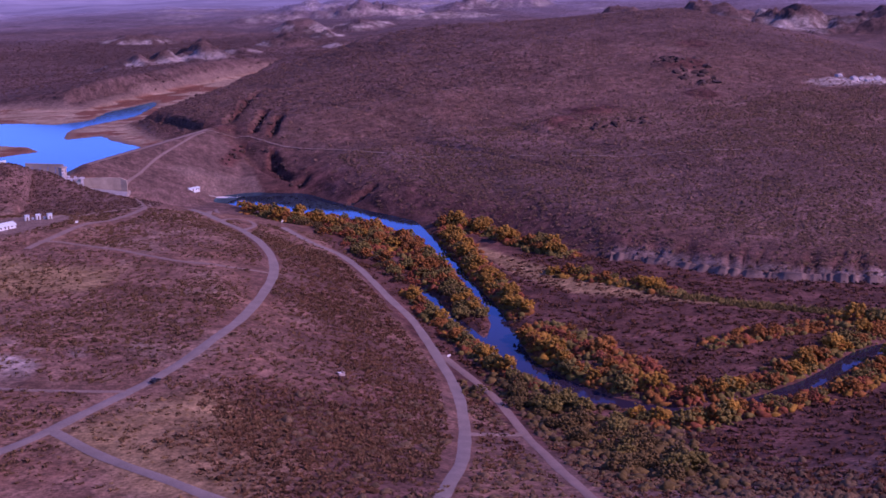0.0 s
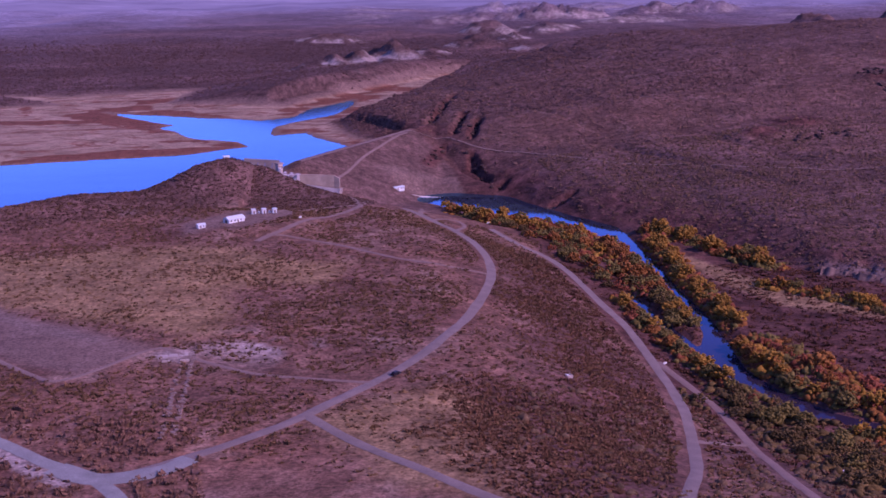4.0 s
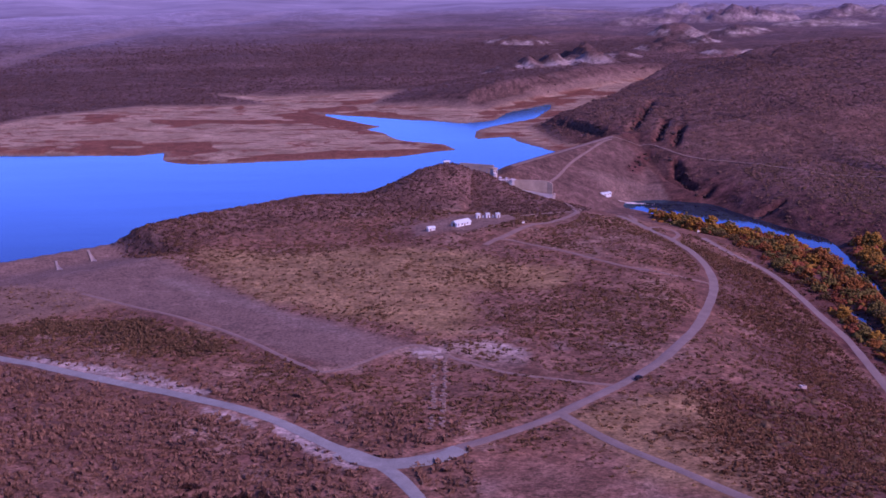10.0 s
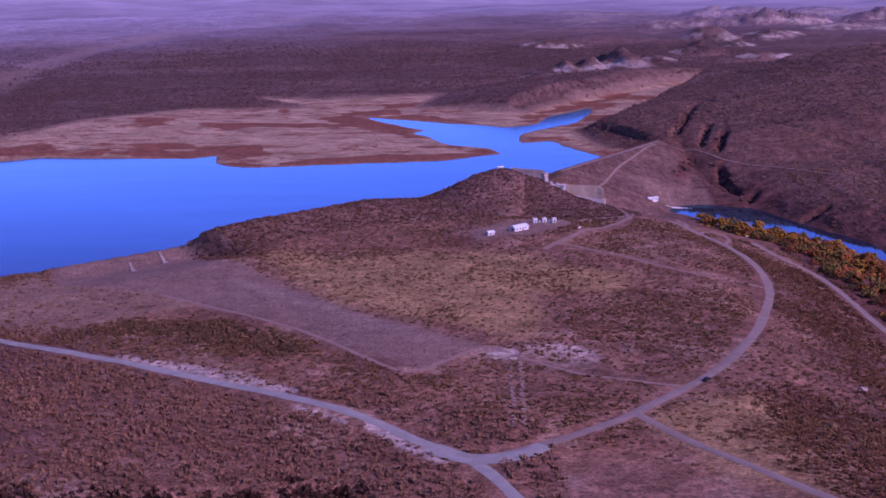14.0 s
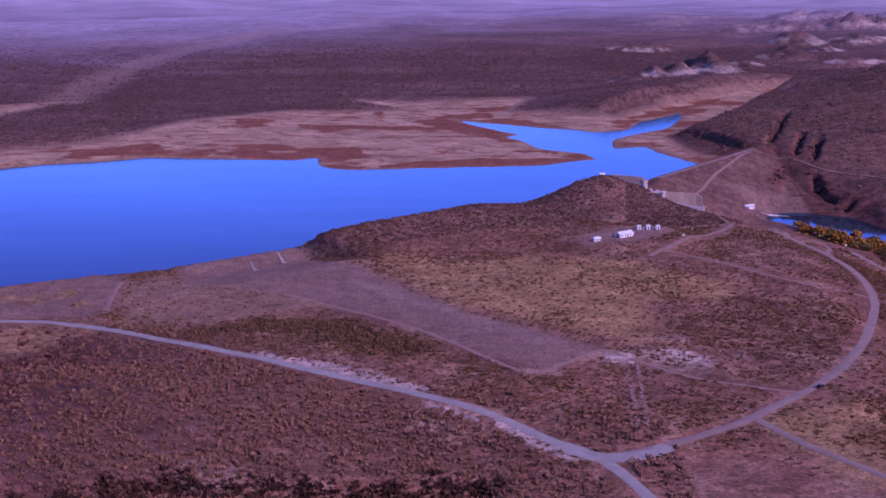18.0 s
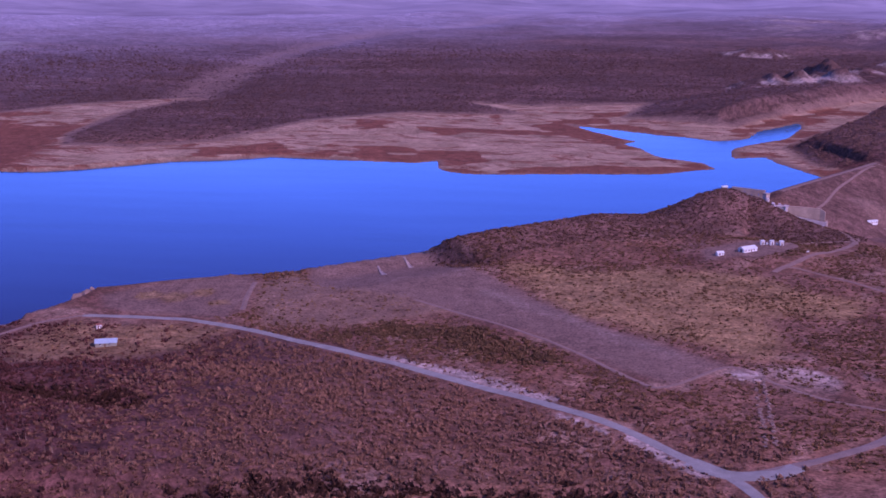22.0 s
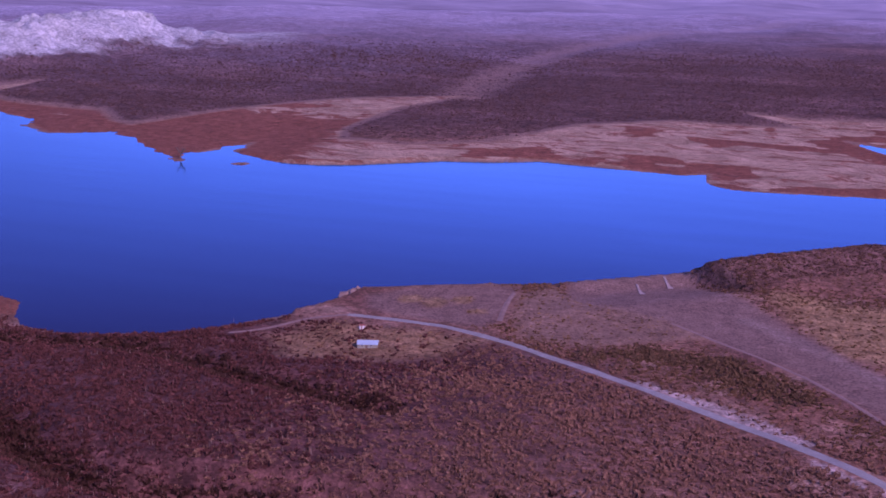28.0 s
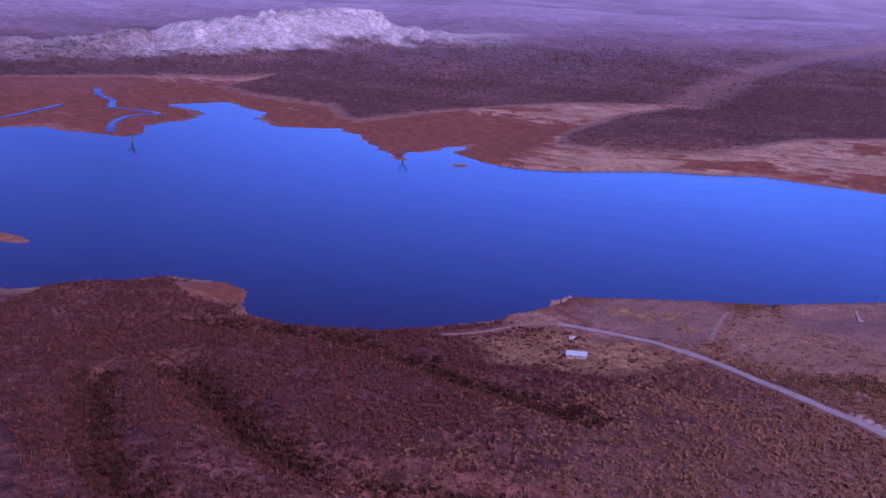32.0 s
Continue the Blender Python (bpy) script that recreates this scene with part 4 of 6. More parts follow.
gabled("farm_building", "long low white building with a pale metal roof on the yard", "building", on_ground(74, 820), 38, 11.5, 5.6, 2.1, 1.5, white_paint, white_roof,
       [(-4.2, -2.8, 0.9, 1.0, 0.9, "y"), (-1.4, -2.8, 0.9, 1.0, 0.9, "y"), (3.0, -2.8, 0.9, 1.0, 0.9, "y"), (5.75, 0.8, 0.9, 1.2, 0.9, "x")], [(0.8, -2.8, 0.9, 2.0, "y"), (-5.75, 0, 2.0, 2.0, "x")])
gabled("outbuilding", "small white outbuilding beside the scrub ridge", "building", on_ground(55, 808), 25, 4.4, 2.8, 1.8, 0.8, white_paint, white_roof, [(1.0, -1.4, 0.8, 0.7, 0.7, "y")], [(-0.8, -1.4, 0.8, 1.7, "y")])


def cabin(at, turn):
    """A tall narrow white cabin with a flat roof and a dark doorway."""
    th = thing("cabin", "narrow white cabin with a flat roof and a dark doorway", "cabin", at, turn, "cabins on the yard")
    bm = bmesh.new()
    box(bm, (-1.25, -1.25, -0.8), (1.25, 1.25, 2.9), 0.05)
    part("wall", bm, white_paint, th)
    bm = bmesh.new()
    box(bm, (-1.45, -1.45, 2.88), (1.45, 1.45, 3.08), 0.04)
    part("roof", bm, white_roof, th)
    bm = bmesh.new()
    box(bm, (-0.45, -1.30, 0.05), (0.45, -1.22, 2.0))
    part("door", bm, wood, th, "dark narrow door")
    bm = bmesh.new()
    box(bm, (1.22, -0.4, 1.5), (1.29, 0.4, 2.1))
    part("window", bm, dark_glass, th, "small dark window")
    return th


cabin(on_ground(86, 841), 12)
for cx, cy in ((92.2, 841.5), (98.6, 841)):
    cabin(on_ground(cx, cy), 12)


def tank(at):
    th = thing("water_tank", "small round white water tank on a pad", "tank", at, 0, "tanks between the cabins")
    bm = bmesh.new()
    rod(bm, (0, 0, 0.1), (0, 0, 1.15), 0.62, 0.62, 14)
    rod(bm, (0, 0, 1.15), (0, 0, 1.38), 0.62, 0.22, 14)
    part("drum", bm, white_paint, th)
    bm = bmesh.new()
    rod(bm, (0, 0, 1.37), (0, 0, 1.46), 0.24, 0.24, 10)
    part("lid", bm, steel, th, "grey lid")
    bm = bmesh.new()
    box(bm, (-0.8, -0.8, -0.3), (0.8, 0.8, 0.12))
    part("pad", bm, concrete, th, "concrete pad")


tank(on_ground(89.2, 842)), tank(on_ground(95.6, 842))


def pole(at, h, label, lamp=True):
    th = thing("lamp_pole", label, "lamp pole", at)
    bm = bmesh.new()
    rod(bm, (0, 0, -0.5), (0, 0, h), 0.14, 0.08)
    part("pole", bm, wood, th)
    bm = bmesh.new()
    rod(bm, (0, 0, h - 0.3), (1.3, 0, h + 0.1), 0.05)
    part("arm", bm, steel, th)
    bm = bmesh.new()
    box(bm, (1.1, -0.12, h), (1.8, 0.12, h + 0.14), 0.03)
    part("lamp_head", bm, steel, th, "grey lamp head")


pole(on_ground(66, 816), 8.5, "tall wooden lamp pole beside the white building")


def marker(at, h=1.4, w=0.9):
    """A white sign board on two posts."""
    th = thing("sign", "small white sign board on two posts by the track", "sign", at, 20, "white signs by the tracks")
    bm = bmesh.new()
    box(bm, (-w, -0.04, h * 0.45), (w, 0.04, h * 0.45 + 1.0))
    part("board", bm, white_paint, th)
    for s in (-1, 1):
        bm = bmesh.new()
        rod(bm, (s * w * 0.8, 0.08, -0.4), (s * w * 0.8, 0.08, h), 0.05)
        part("post", bm, wood, th)


marker(on_ground(113, 821)), marker(on_ground(270, 618)), marker(on_ground(248, 925))


# ---- dam works ----
def wall_run(name, line, top, thick, mat, parent, bottom=6.0, label=""):
    """A concrete wall along a plan line; top gives its height at each point."""
    bm = bmesh.new()
    rows = []
    for i, (p, z) in enumerate(zip(line, top)):
        a, b = Vector((*line[max(0, i - 1)], 0)), Vector((*line[min(len(line) - 1, i + 1)], 0))
        t = (b - a).normalized()
        n = Vector((-t.y, t.x, 0)) * thick / 2
        c = Vector((*p, 0))
        rows.append([bm.verts.new(v) for v in ((c.x - n.x, c.y - n.y, z - bottom), (c.x + n.x, c.y + n.y, z - bottom), (c.x + n.x, c.y + n.y, z), (c.x - n.x, c.y - n.y, z))])
    for a, b in zip(rows, rows[1:]):
        for k in range(4):
            bm.faces.new((a[k], a[(k + 1) % 4], b[(k + 1) % 4], b[k]))
    bm.faces.new(rows[0][::-1]), bm.faces.new(rows[-1])
    return part(name, bm, mat, parent, label)


spillway = thing("spillway", "weathered concrete spillway with piers, gate blocks and a chute", "spillway")
for n in range(5):
    bm = bmesh.new()
    f, g = n / 5, (n + 0.97) / 5
    far, near = (Vector((84, 1034, 24.5)), Vector((110, 1026, 23.2))), (Vector((82, 1026, 16)), Vector((109, 1017, 15)))
    vs = [bm.verts.new(v) for v in (near[0].lerp(near[1], f), near[0].lerp(near[1], g), far[0].lerp(far[1], g), far[0].lerp(far[1], f))]
    bm.faces.new(vs)
    bmesh.ops.solidify(bm, geom=bm.faces[:], thickness=1.0)
    part("lining_panel", bm, concrete, spillway)
wall_run("parapet", [(84, 1035), (110, 1027)], [25.3, 24.0], 0.6, concrete, spillway, 2.5)
for px, py, h in ((109, 1006, 21.5), (112.5, 995, 20), (117, 990, 20), (121, 985, 20)):
    bm = bmesh.new()
    box(bm, (px - 1.0, py - 3.2, 6), (px + 1.0, py + 3.2, h), 0.15)
    part("pier", bm, smooth_concrete, spillway)
for px, py in ((110.3, 997), (114.8, 992), (119, 987.5)):
    bm = bmesh.new()
    profile(bm, [(-1.3, 8), (1.3, 8), (1.3, 14.5), (0.2, 17.5), (-1.3, 18)], py - 2.6, py + 2.6)
    bmesh.ops.translate(bm, verts=bm.verts, vec=(px, 0, 0))
    part("gate", bm, white_paint, spillway, "white steel gate")
bm = bmesh.new()
box(bm, (107, 982, 19.6), (123, 984.5, 20.3), 0.1)
part("deck", bm, smooth_concrete, spillway)
for n in range(9):
    bm = bmesh.new()
    box(bm, (107.3 + 1.9 * n, 982.1, 20.3), (107.45 + 1.9 * n, 982.25, 21.3))
    part("rail_post", bm, steel, spillway, "grey rail post")
bm = bmesh.new()
rod(bm, (107.3, 982.18, 21.3), (122.6, 982.18, 21.3), 0.07, n=6)
part("handrail", bm, steel, spillway, "grey handrail")
bm = bmesh.new()
a = [bm.verts.new(v) for v in ((112, 979, 12.5), (115, 977, 12.5), (123, 984, 20.2), (120, 986, 20.2))]
bm.faces.new(a)
bmesh.ops.solidify(bm, geom=bm.faces[:], thickness=0.9)
part("ramp", bm, white_paint, spillway, "white sloping gate ramp")
wall_run("chute_wall", [(121, 992), (134, 989), (147, 986), (151, 984)], [18.5, 18.5, 18, 16], 1.0, tan_concrete, spillway, 9, "tall stained side wall of the chute")
wall_run("chute_wall", [(117, 982), (128, 972), (138, 960), (146, 949)], [12.6, 10.8, 9.0, 7.7], 0.7, pale_concrete, spillway, 6)
bm = bmesh.new()
a = [bm.verts.new(v) for v in ((118, 984, 11.5), (146, 949, 7.2), (152, 982, 8.2), (122, 991, 12))]
bm.faces.new(a)
bmesh.ops.solidify(bm, geom=bm.faces[:], thickness=0.8)
part("chute_floor", bm, smooth_concrete, spillway, "pale smooth chute floor")
for k in range(6):
    bm = bmesh.new()
    f = k / 5
    c = (146.5 + 5.5 * f, 949 + 33 * f)
    box(bm, (c[0] - 0.8, c[1] - 0.8, 6.5), (c[0] + 0.8, c[1] + 0.8, 9.4 - 0.8 * abs(f - 0.5)), 0.1)
    part("baffle_block", bm, pale_concrete, spillway)

tower = thing("control_tower", "pale concrete intake tower with a flat cap beside the spillway", "tower", (109, 1013, -3.5), 32)
bm = bmesh.new()
box(bm, (-2.0, -2.0, 5), (2.0, 2.0, 27), 0.15)
part("shaft", bm, pale_concrete, tower)
bm = bmesh.new()
box(bm, (-2.5, -2.5, 27), (2.5, 2.5, 27.7), 0.1)
part("cap", bm, concrete, tower)
bm = bmesh.new()
box(bm, (-0.5, -2.06, 20), (0.5, -1.98, 22))
part("door", bm, steel, tower, "steel door")
for s in (-1, 1):
    bm = bmesh.new()
    box(bm, (s * 1.1 - 0.3, -2.06, 24), (s * 1.1 + 0.3, -1.98, 25.4))
    part("window", bm, dark_glass, tower, "narrow dark window")

gabled("gate_house", "white gate house beside the dark pool under the dam", "building", on_ground(205, 1072, 0.2), 30, 9.5, 4.0, 2.1, 0.7, white_paint, white_roof, [(1.5, -2.0, 0.8, 1.0, 0.8, "y"), (3.4, -2.0, 0.8, 1.0, 0.8, "y")], [(-1.5, -2.0, 1.0, 1.9, "y")])
outlet = thing("outlet_works", "concrete outlet with two wing walls at the pool's edge", "outlet")
wall_run("wing_wall", [(216, 1094), (221, 1095), (226, 1095)], [-15.5, -16.5, -18.2], 0.8, pale_concrete, outlet, 5)
wall_run("wing_wall", [(214, 1084), (219, 1084), (225, 1085)], [-16, -17, -18.4], 0.8, pale_concrete, outlet, 5)
wall_run("headwall", [(215, 1095), (214, 1083)], [-15.2, -15.6], 1.0, pale_concrete, outlet, 5)
gabled("lookout_hut", "tiny white hut on top of the scrub ridge", "hut", on_ground(71, 966), 20, 4.0, 2.6, 2.2, 0.5, white_paint, white_roof, [(0.9, -1.3, 0.9, 0.7, 0.7, "y")], [(-0.8, -1.3, 0.8, 1.9, "y")])

foam_mat = plain("foam", (0.8, 0.82, 0.85), 0.6, vary=0.2, size=2)
rnd = random.Random(4)
bm = bmesh.new()
for k in range(260):
    u, v = abs(rnd.gauss(0, 0.5)), rnd.gauss(0, 0.4)
    x, y = 221 + u * 18 + v * 4, 1087 - u * 8 - v * 5
    s = rnd.uniform(0.3, 1.0) * (1.2 - min(1, u))
    if s > 0:
        c = [bm.verts.new((x + math.cos(a) * s * rnd.uniform(0.7, 1.2), y + math.sin(a) * s * rnd.uniform(0.7, 1.2), -19.13 + 0.0002 * k)) for a in (0, 1.2, 2.5, 3.8, 5)]
        top = bm.verts.new((x, y, -18.95 + rnd.uniform(0, 0.15)))
        for i in range(5):
            bm.faces.new((c[i], c[(i + 1) % 5], top))
tagged(part("foam", bm, foam_mat), "white foam where the outlet pours into the pool", "foam", kind="stuff")


# ---- by the lake: shed, hut, drains, outcrop ----
gabled("storage_shed", "long shed with a pale blue metal roof on the grassy flat", "shed", on_ground(-284, 604), 18, 11.0, 5.2, 2.1, 1.6, green_wall, blue_roof, [(-3.2, -2.6, 1.0, 1.2, 0.9, "y"), (1.8, -2.6, 1.0, 1.2, 0.9, "y")], [(-0.6, -2.6, 1.1, 2.0, "y")], roof_label="pale blue metal roof")
for s in range(4):
    th = thing("fence_post", "dark wooden fence post beside the shed", "fence post", on_ground(-276.5 + 0.9 * s, 606 + 1.0 * s), 0, "fence posts by the shed")
    bm = bmesh.new()
    rod(bm, (0, 0, -0.4), (0, 0, 2.2 - 0.1 * s), 0.13, 0.1)
    part("shaft", bm, wood, th)
    bm = bmesh.new()
    rod(bm, (0, 0, 2.15 - 0.1 * s), (0, 0, 2.25 - 0.1 * s), 0.14, 0.05)
    part("cap", bm, wood, th)
gabled("block_hut", "small white block hut near the lake road", "hut", on_ground(-299, 632), 30, 3.0, 2.6, 2.3, 0.5, white_paint, rust, [(0.7, -1.3, 0.9, 0.6, 0.6, "y")], [(-0.5, -1.3, 0.8, 1.9, "y")], 0.25)


def drain(top, foot):
    """A pale concrete gutter down the dam's outer face, widening at its foot."""
    th = thing("drain_channel", "pale concrete drain running down the small dam", "drain", (0, 0, 0), 0, "drains on the small dam")
    d = Vector((foot[0] - top[0], foot[1] - top[1], 0))
    n = Vector((-d.y, d.x, 0)).normalized()
    for s in (-1, 1):
        bm = bmesh.new()
        rows = []
        for k in range(6):
            f = k / 5
            p = Vector((*top, 0)) + d * f + n * s * (0.4 + 1.1 * f * f)
            z = ground(p.x, p.y)
            rows.append([bm.verts.new((p.x + n.x * u * 0.2, p.y + n.y * u * 0.2, z + w)) for u, w in ((-1, -0.3), (1, -0.3), (1, 0.55), (-1, 0.55))])
        for a, b in zip(rows, rows[1:]):
            for k in range(4):
                bm.faces.new((a[k], a[(k + 1) % 4], b[(k + 1) % 4], b[k]))
        bm.faces.new(rows[0]), bm.faces.new(rows[-1][::-1])
        part("side_wall", bm, pale_concrete, th)
    bm = bmesh.new()
    rows = []
    for k in range(6):
        f = k / 5
        p = Vector((*top, 0)) + d * f
        h = (0.4 + 1.1 * f * f)
        rows.append([bm.verts.new((p.x + n.x * h * u, p.y + n.y * h * u, ground(p.x + n.x * h * u, p.y + n.y * h * u) + 0.22)) for u in (-1, 0, 1)])
    for a, b in zip(rows, rows[1:]):
        for k in range(2):
            bm.faces.new((a[k], a[k + 1], b[k + 1], b[k]))
    part("floor", bm, pale_concrete, th)


drain((-169, 791), (-161, 768)), drain((-155, 813), (-147, 793))


def outcrop(name, label, spots, mat, rnd, size, group=""):
    """Boulders grown together, each one a part."""
    th = thing(name, label, "rock", (0, 0, 0), 0, group)
    for x, y in spots:
        bm = bmesh.new()
        blob(bm, (x, y, ground(x, y) + (0.2 if size < 3.5 else -0.15) * size), size * rnd.uniform(0.6, 1.3), rnd, 0.75)
        part("boulder", bm, mat, th)


rnd = random.Random(7)
outcrop("rock_outcrop", "pale rock outcrop on the lake bluff", [(-340 + rnd.uniform(-5, 7), 712 + rnd.uniform(-7, 7)) for k in range(9)], stone, rnd, 3.0)

for (ax, ay), (bx, by) in [(line[0], line[-1]) for line in CRACKS]:
    spots = [(ax + (bx - ax) * f + rnd.uniform(-4, 4), ay + (by - ay) * f + rnd.uniform(-4, 4)) for f in np.linspace(0, 1, 3 + int(math.dist((ax, ay), (bx, by)) / 7))]
    outcrop("rock_rib", "dark weathered rock rib on the steep hillside", spots, dark_stone, rnd, 2.4, "rock ribs on the hillside")

outcrop("hill_crag", "dark broken crag high on the great hill", [(702 + rnd.gauss(0, 10), 1218 + rnd.gauss(0, 26)) for k in range(34)], dark_stone, rnd, 4.6)
outcrop("pale_crag", "pale broken rock ledge on the far flank of the hill", [(872 + rnd.gauss(0, 16), 1156 + rnd.gauss(0, 7)) for k in range(16)], plain("white_rock", (0.46, 0.47, 0.48), 0.95, vary=0.3, size=6, bumps=0.3), rnd, 4.2)
outcrop("hill_crag", "low dark crag on the shoulder of the hill", [(565 + rnd.gauss(0, 18), 1068 + rnd.gauss(0, 10)) for k in range(18)], dark_stone, rnd, 2.6)

# Low badland cliff along the river flats, cut into columns by rain.
def badland_cliff(line, height):
    pts = np.array(line, float)
    legs = np.concatenate([[0], np.cumsum(np.hypot(*np.diff(pts, axis=0).T))])
    u = np.arange(0, legs[-1], 0.7)
    x, y = np.interp(u, legs, pts[:, 0]), np.interp(u, legs, pts[:, 1])
    tx, ty = np.gradient(x), np.gradient(y)
    n = np.hypot(tx, ty)
    nx, ny = ty / n, -tx / n
    if (nx * -0.5 + ny * -0.8).mean() < 0:
        nx, ny = -nx, -ny
    cut = 1 - np.clip(np.abs(fbm(u, u * 0, 6, 3, 70)) * 2.2, 0, 1)
    tall = height * (0.8 + 0.5 * fbm(u, u * 0, 30, 2, 71))
    foot = lookup(gz, x + 3 * nx, y + 3 * ny) - 0.6
    rows = []
    for k, v in enumerate(np.linspace(0, 1, 7)):
        out = 4.2 * (1 - v) ** 1.6 * (1 - 0.55 * cut) - 2.4 * cut * (0.3 + 0.7 * v) + 0.35 * fbm(u, u * 0 + 3 * k, 2.5, 2, 72)
        rows.append(np.stack([x + nx * out, y + ny * out, foot + tall * v * (1 - 0.35 * cut * v)], -1))
    back = np.stack([x - 9 * nx, y - 9 * ny, foot + tall * 0.6 - 1.0], -1)
    grid = np.stack(rows + [back], 1)
    i = np.arange(grid.shape[0] * 8).reshape(-1, 8)
    quads = np.stack([i[:-1, :-1], i[1:, :-1], i[1:, 1:], i[:-1, 1:]], -1).reshape(-1, 4)
    return mesh_from("badland_cliff", grid.reshape(-1, 3), quads, plain("cliff_marl", (0.20, 0.143, 0.122), 0.95, vary=0.22, size=5, bumps=0.2))


tagged(new("badland_cliff", badland_cliff([(418, 764), (438, 746), (460, 708), (490, 682), (525, 660), (560, 648), (640, 645)], 6.0)), "pale eroded clay cliff along the river flats", "cliff")

# ---- vehicles and small concrete things ----


def vehicle(name, label, at, turn, mat, pickup=False):
    """A car or pickup with body, cabin glass, four wheels, lamps."""
    th = thing(name, label, "car", at, turn)
    bm = bmesh.new()
    profile(bm, [(-2.2, 0.35), (2.2, 0.35), (2.25, 0.75), (1.3, 0.95), (-2.1, 0.95 if not pickup else 0.9), (-2.25, 0.8)], -0.85, 0.85)
    part("body", bm, mat, th)
    bm = bmesh.new()
    roof = [(1.2, 0.95), (0.5, 1.5), (-1.4 if not pickup else -0.4, 1.52), (-2.0 if not pickup else -0.6, 0.95)]
    profile(bm, roof, -0.78, 0.78)
    cab = part("cabin", bm, mat, th)
    for s in (-1, 1):
        bm = bmesh.new()
        profile(bm, [(1.0, 0.98), (0.45, 1.43), (-1.2 if not pickup else -0.35, 1.44), (-1.6 if not pickup else -0.5, 0.98)], s * 0.79 - 0.015, s * 0.79 + 0.015)
        part("side_glass", bm, dark_glass, cab, "dark side glass")
    bm = bmesh.new()
    a = [bm.verts.new(v) for v in ((1.19, -0.7, 0.98), (1.19, 0.7, 0.98), (0.53, 0.62, 1.49), (0.53, -0.62, 1.49))]
    bm.faces.new(a)
    bmesh.ops.solidify(bm, geom=bm.faces[:], thickness=0.03)
    bmesh.ops.translate(bm, verts=bm.verts, vec=(0.03, 0, 0.02))
    part("windscreen", bm, dark_glass, cab, "dark windscreen")
    for x in (-1.35, 1.35):
        for y in (-0.8, 0.8):
            bm = bmesh.new()
            rod(bm, (x, y - 0.11, 0.33), (x, y + 0.11, 0.33), 0.33, n=14)
            w = part("wheel", bm, rubber, th)
            bm = bmesh.new()
            rod(bm, (x, y - 0.12, 0.33), (x, y + 0.12, 0.33), 0.19, n=10)
            part("rim", bm, steel, w, "grey rim")
    for s in (-1, 1):
        bm = bmesh.new()
        box(bm, (2.17, s * 0.6 - 0.18, 0.6), (2.26, s * 0.6 + 0.18, 0.74))
        part("headlight", bm, lamp_clear, th, "clear headlight")
        bm = bmesh.new()
        box(bm, (-2.27, s * 0.65 - 0.14, 0.65), (-2.18, s * 0.65 + 0.14, 0.8))
        part("tail_light", bm, lamp_red, th, "red tail light")


vehicle("car", "dark car standing on the gravel road", on_ground(132, 533, 0.3), 45, car_paint)
vehicle("pickup_truck", "white pickup parked under the dark trees", on_ground(283, 465), 100, white_car, True)

trough = thing("concrete_trough", "square concrete water trough in the scrub", "trough", on_ground(203, 543), 12)
trough.scale = (0.62, 0.62, 0.8)
for lo, hi in (((-2, -2, -0.4), (2, -1.7, 1.3)), ((-2, 1.7, -0.4), (2, 2, 1.3)), ((-2, -1.7, -0.4), (-1.7, 1.7, 1.3)), ((1.7, -1.7, -0.4), (2, 1.7, 1.3))):
    bm = bmesh.new()
    box(bm, lo, hi)
    part("wall", bm, pale_concrete, trough)
bm = bmesh.new()
box(bm, (-1.7, -1.7, -0.4), (0.3, 1.7, 1.1))
part("cover", bm, white_paint, trough, "white lid over half of the trough")

# Stone-lined ditch below the bare field, with its concrete apron.
rnd = random.Random(11)
ditch = thing("stone_ditch", "straight ditch lined with pale stones running down from the apron", "ditch")
for k in range(150):
    f = rnd.random()
    x, y = 53 - 5 * f + rnd.choice((-2.2, 2.2, -1.6, 1.8)) + rnd.gauss(0, 0.4), 570 - 90 * f
    bm = bmesh.new()
    s = rnd.uniform(0.35, 0.95)
    vs = [bm.verts.new((x + math.cos(a) * s * rnd.uniform(0.7, 1.2), y + math.sin(a) * s * rnd.uniform(0.7, 1.2), ground(x, y) - 0.1)) for a in (0, 1.3, 2.6, 3.9, 5.2)]
    t = [bm.verts.new(v.co + Vector((0.05, 0.05, s * rnd.uniform(0.5, 0.9)))) for v in vs]
    bm.faces.new(t)
    for i in range(5):
        bm.faces.new((vs[i], vs[(i + 1) % 5], t[(i + 1) % 5], t[i]))
    part("stone", bm, stone, ditch)
apron = thing("culvert_apron", "cracked pale concrete apron of a culvert", "culvert")
for x0, y0, x1, y1 in ((41, 568, 45, 572), (45.3, 568.5, 49, 572.5), (49.4, 569, 53, 573)):
    bm = bmesh.new()
    z = max(ground(a, b) for a in (x0, x1) for b in (y0, y1))
    box(bm, (x0, y0, z - 1.0), (x1, y1, z + 0.15), 0.06)
    part("panel", bm, pale_concrete, apron)
for x in (45, 52):
    bm = bmesh.new()
    box(bm, (x - 2, 563.2, ground(x, 564) - 1), (x + 1.5, 563.8, ground(x, 564) + 0.7), 0.05)
    part("headwall", bm, pale_concrete, apron)

# Dead trees standing in the shallows.


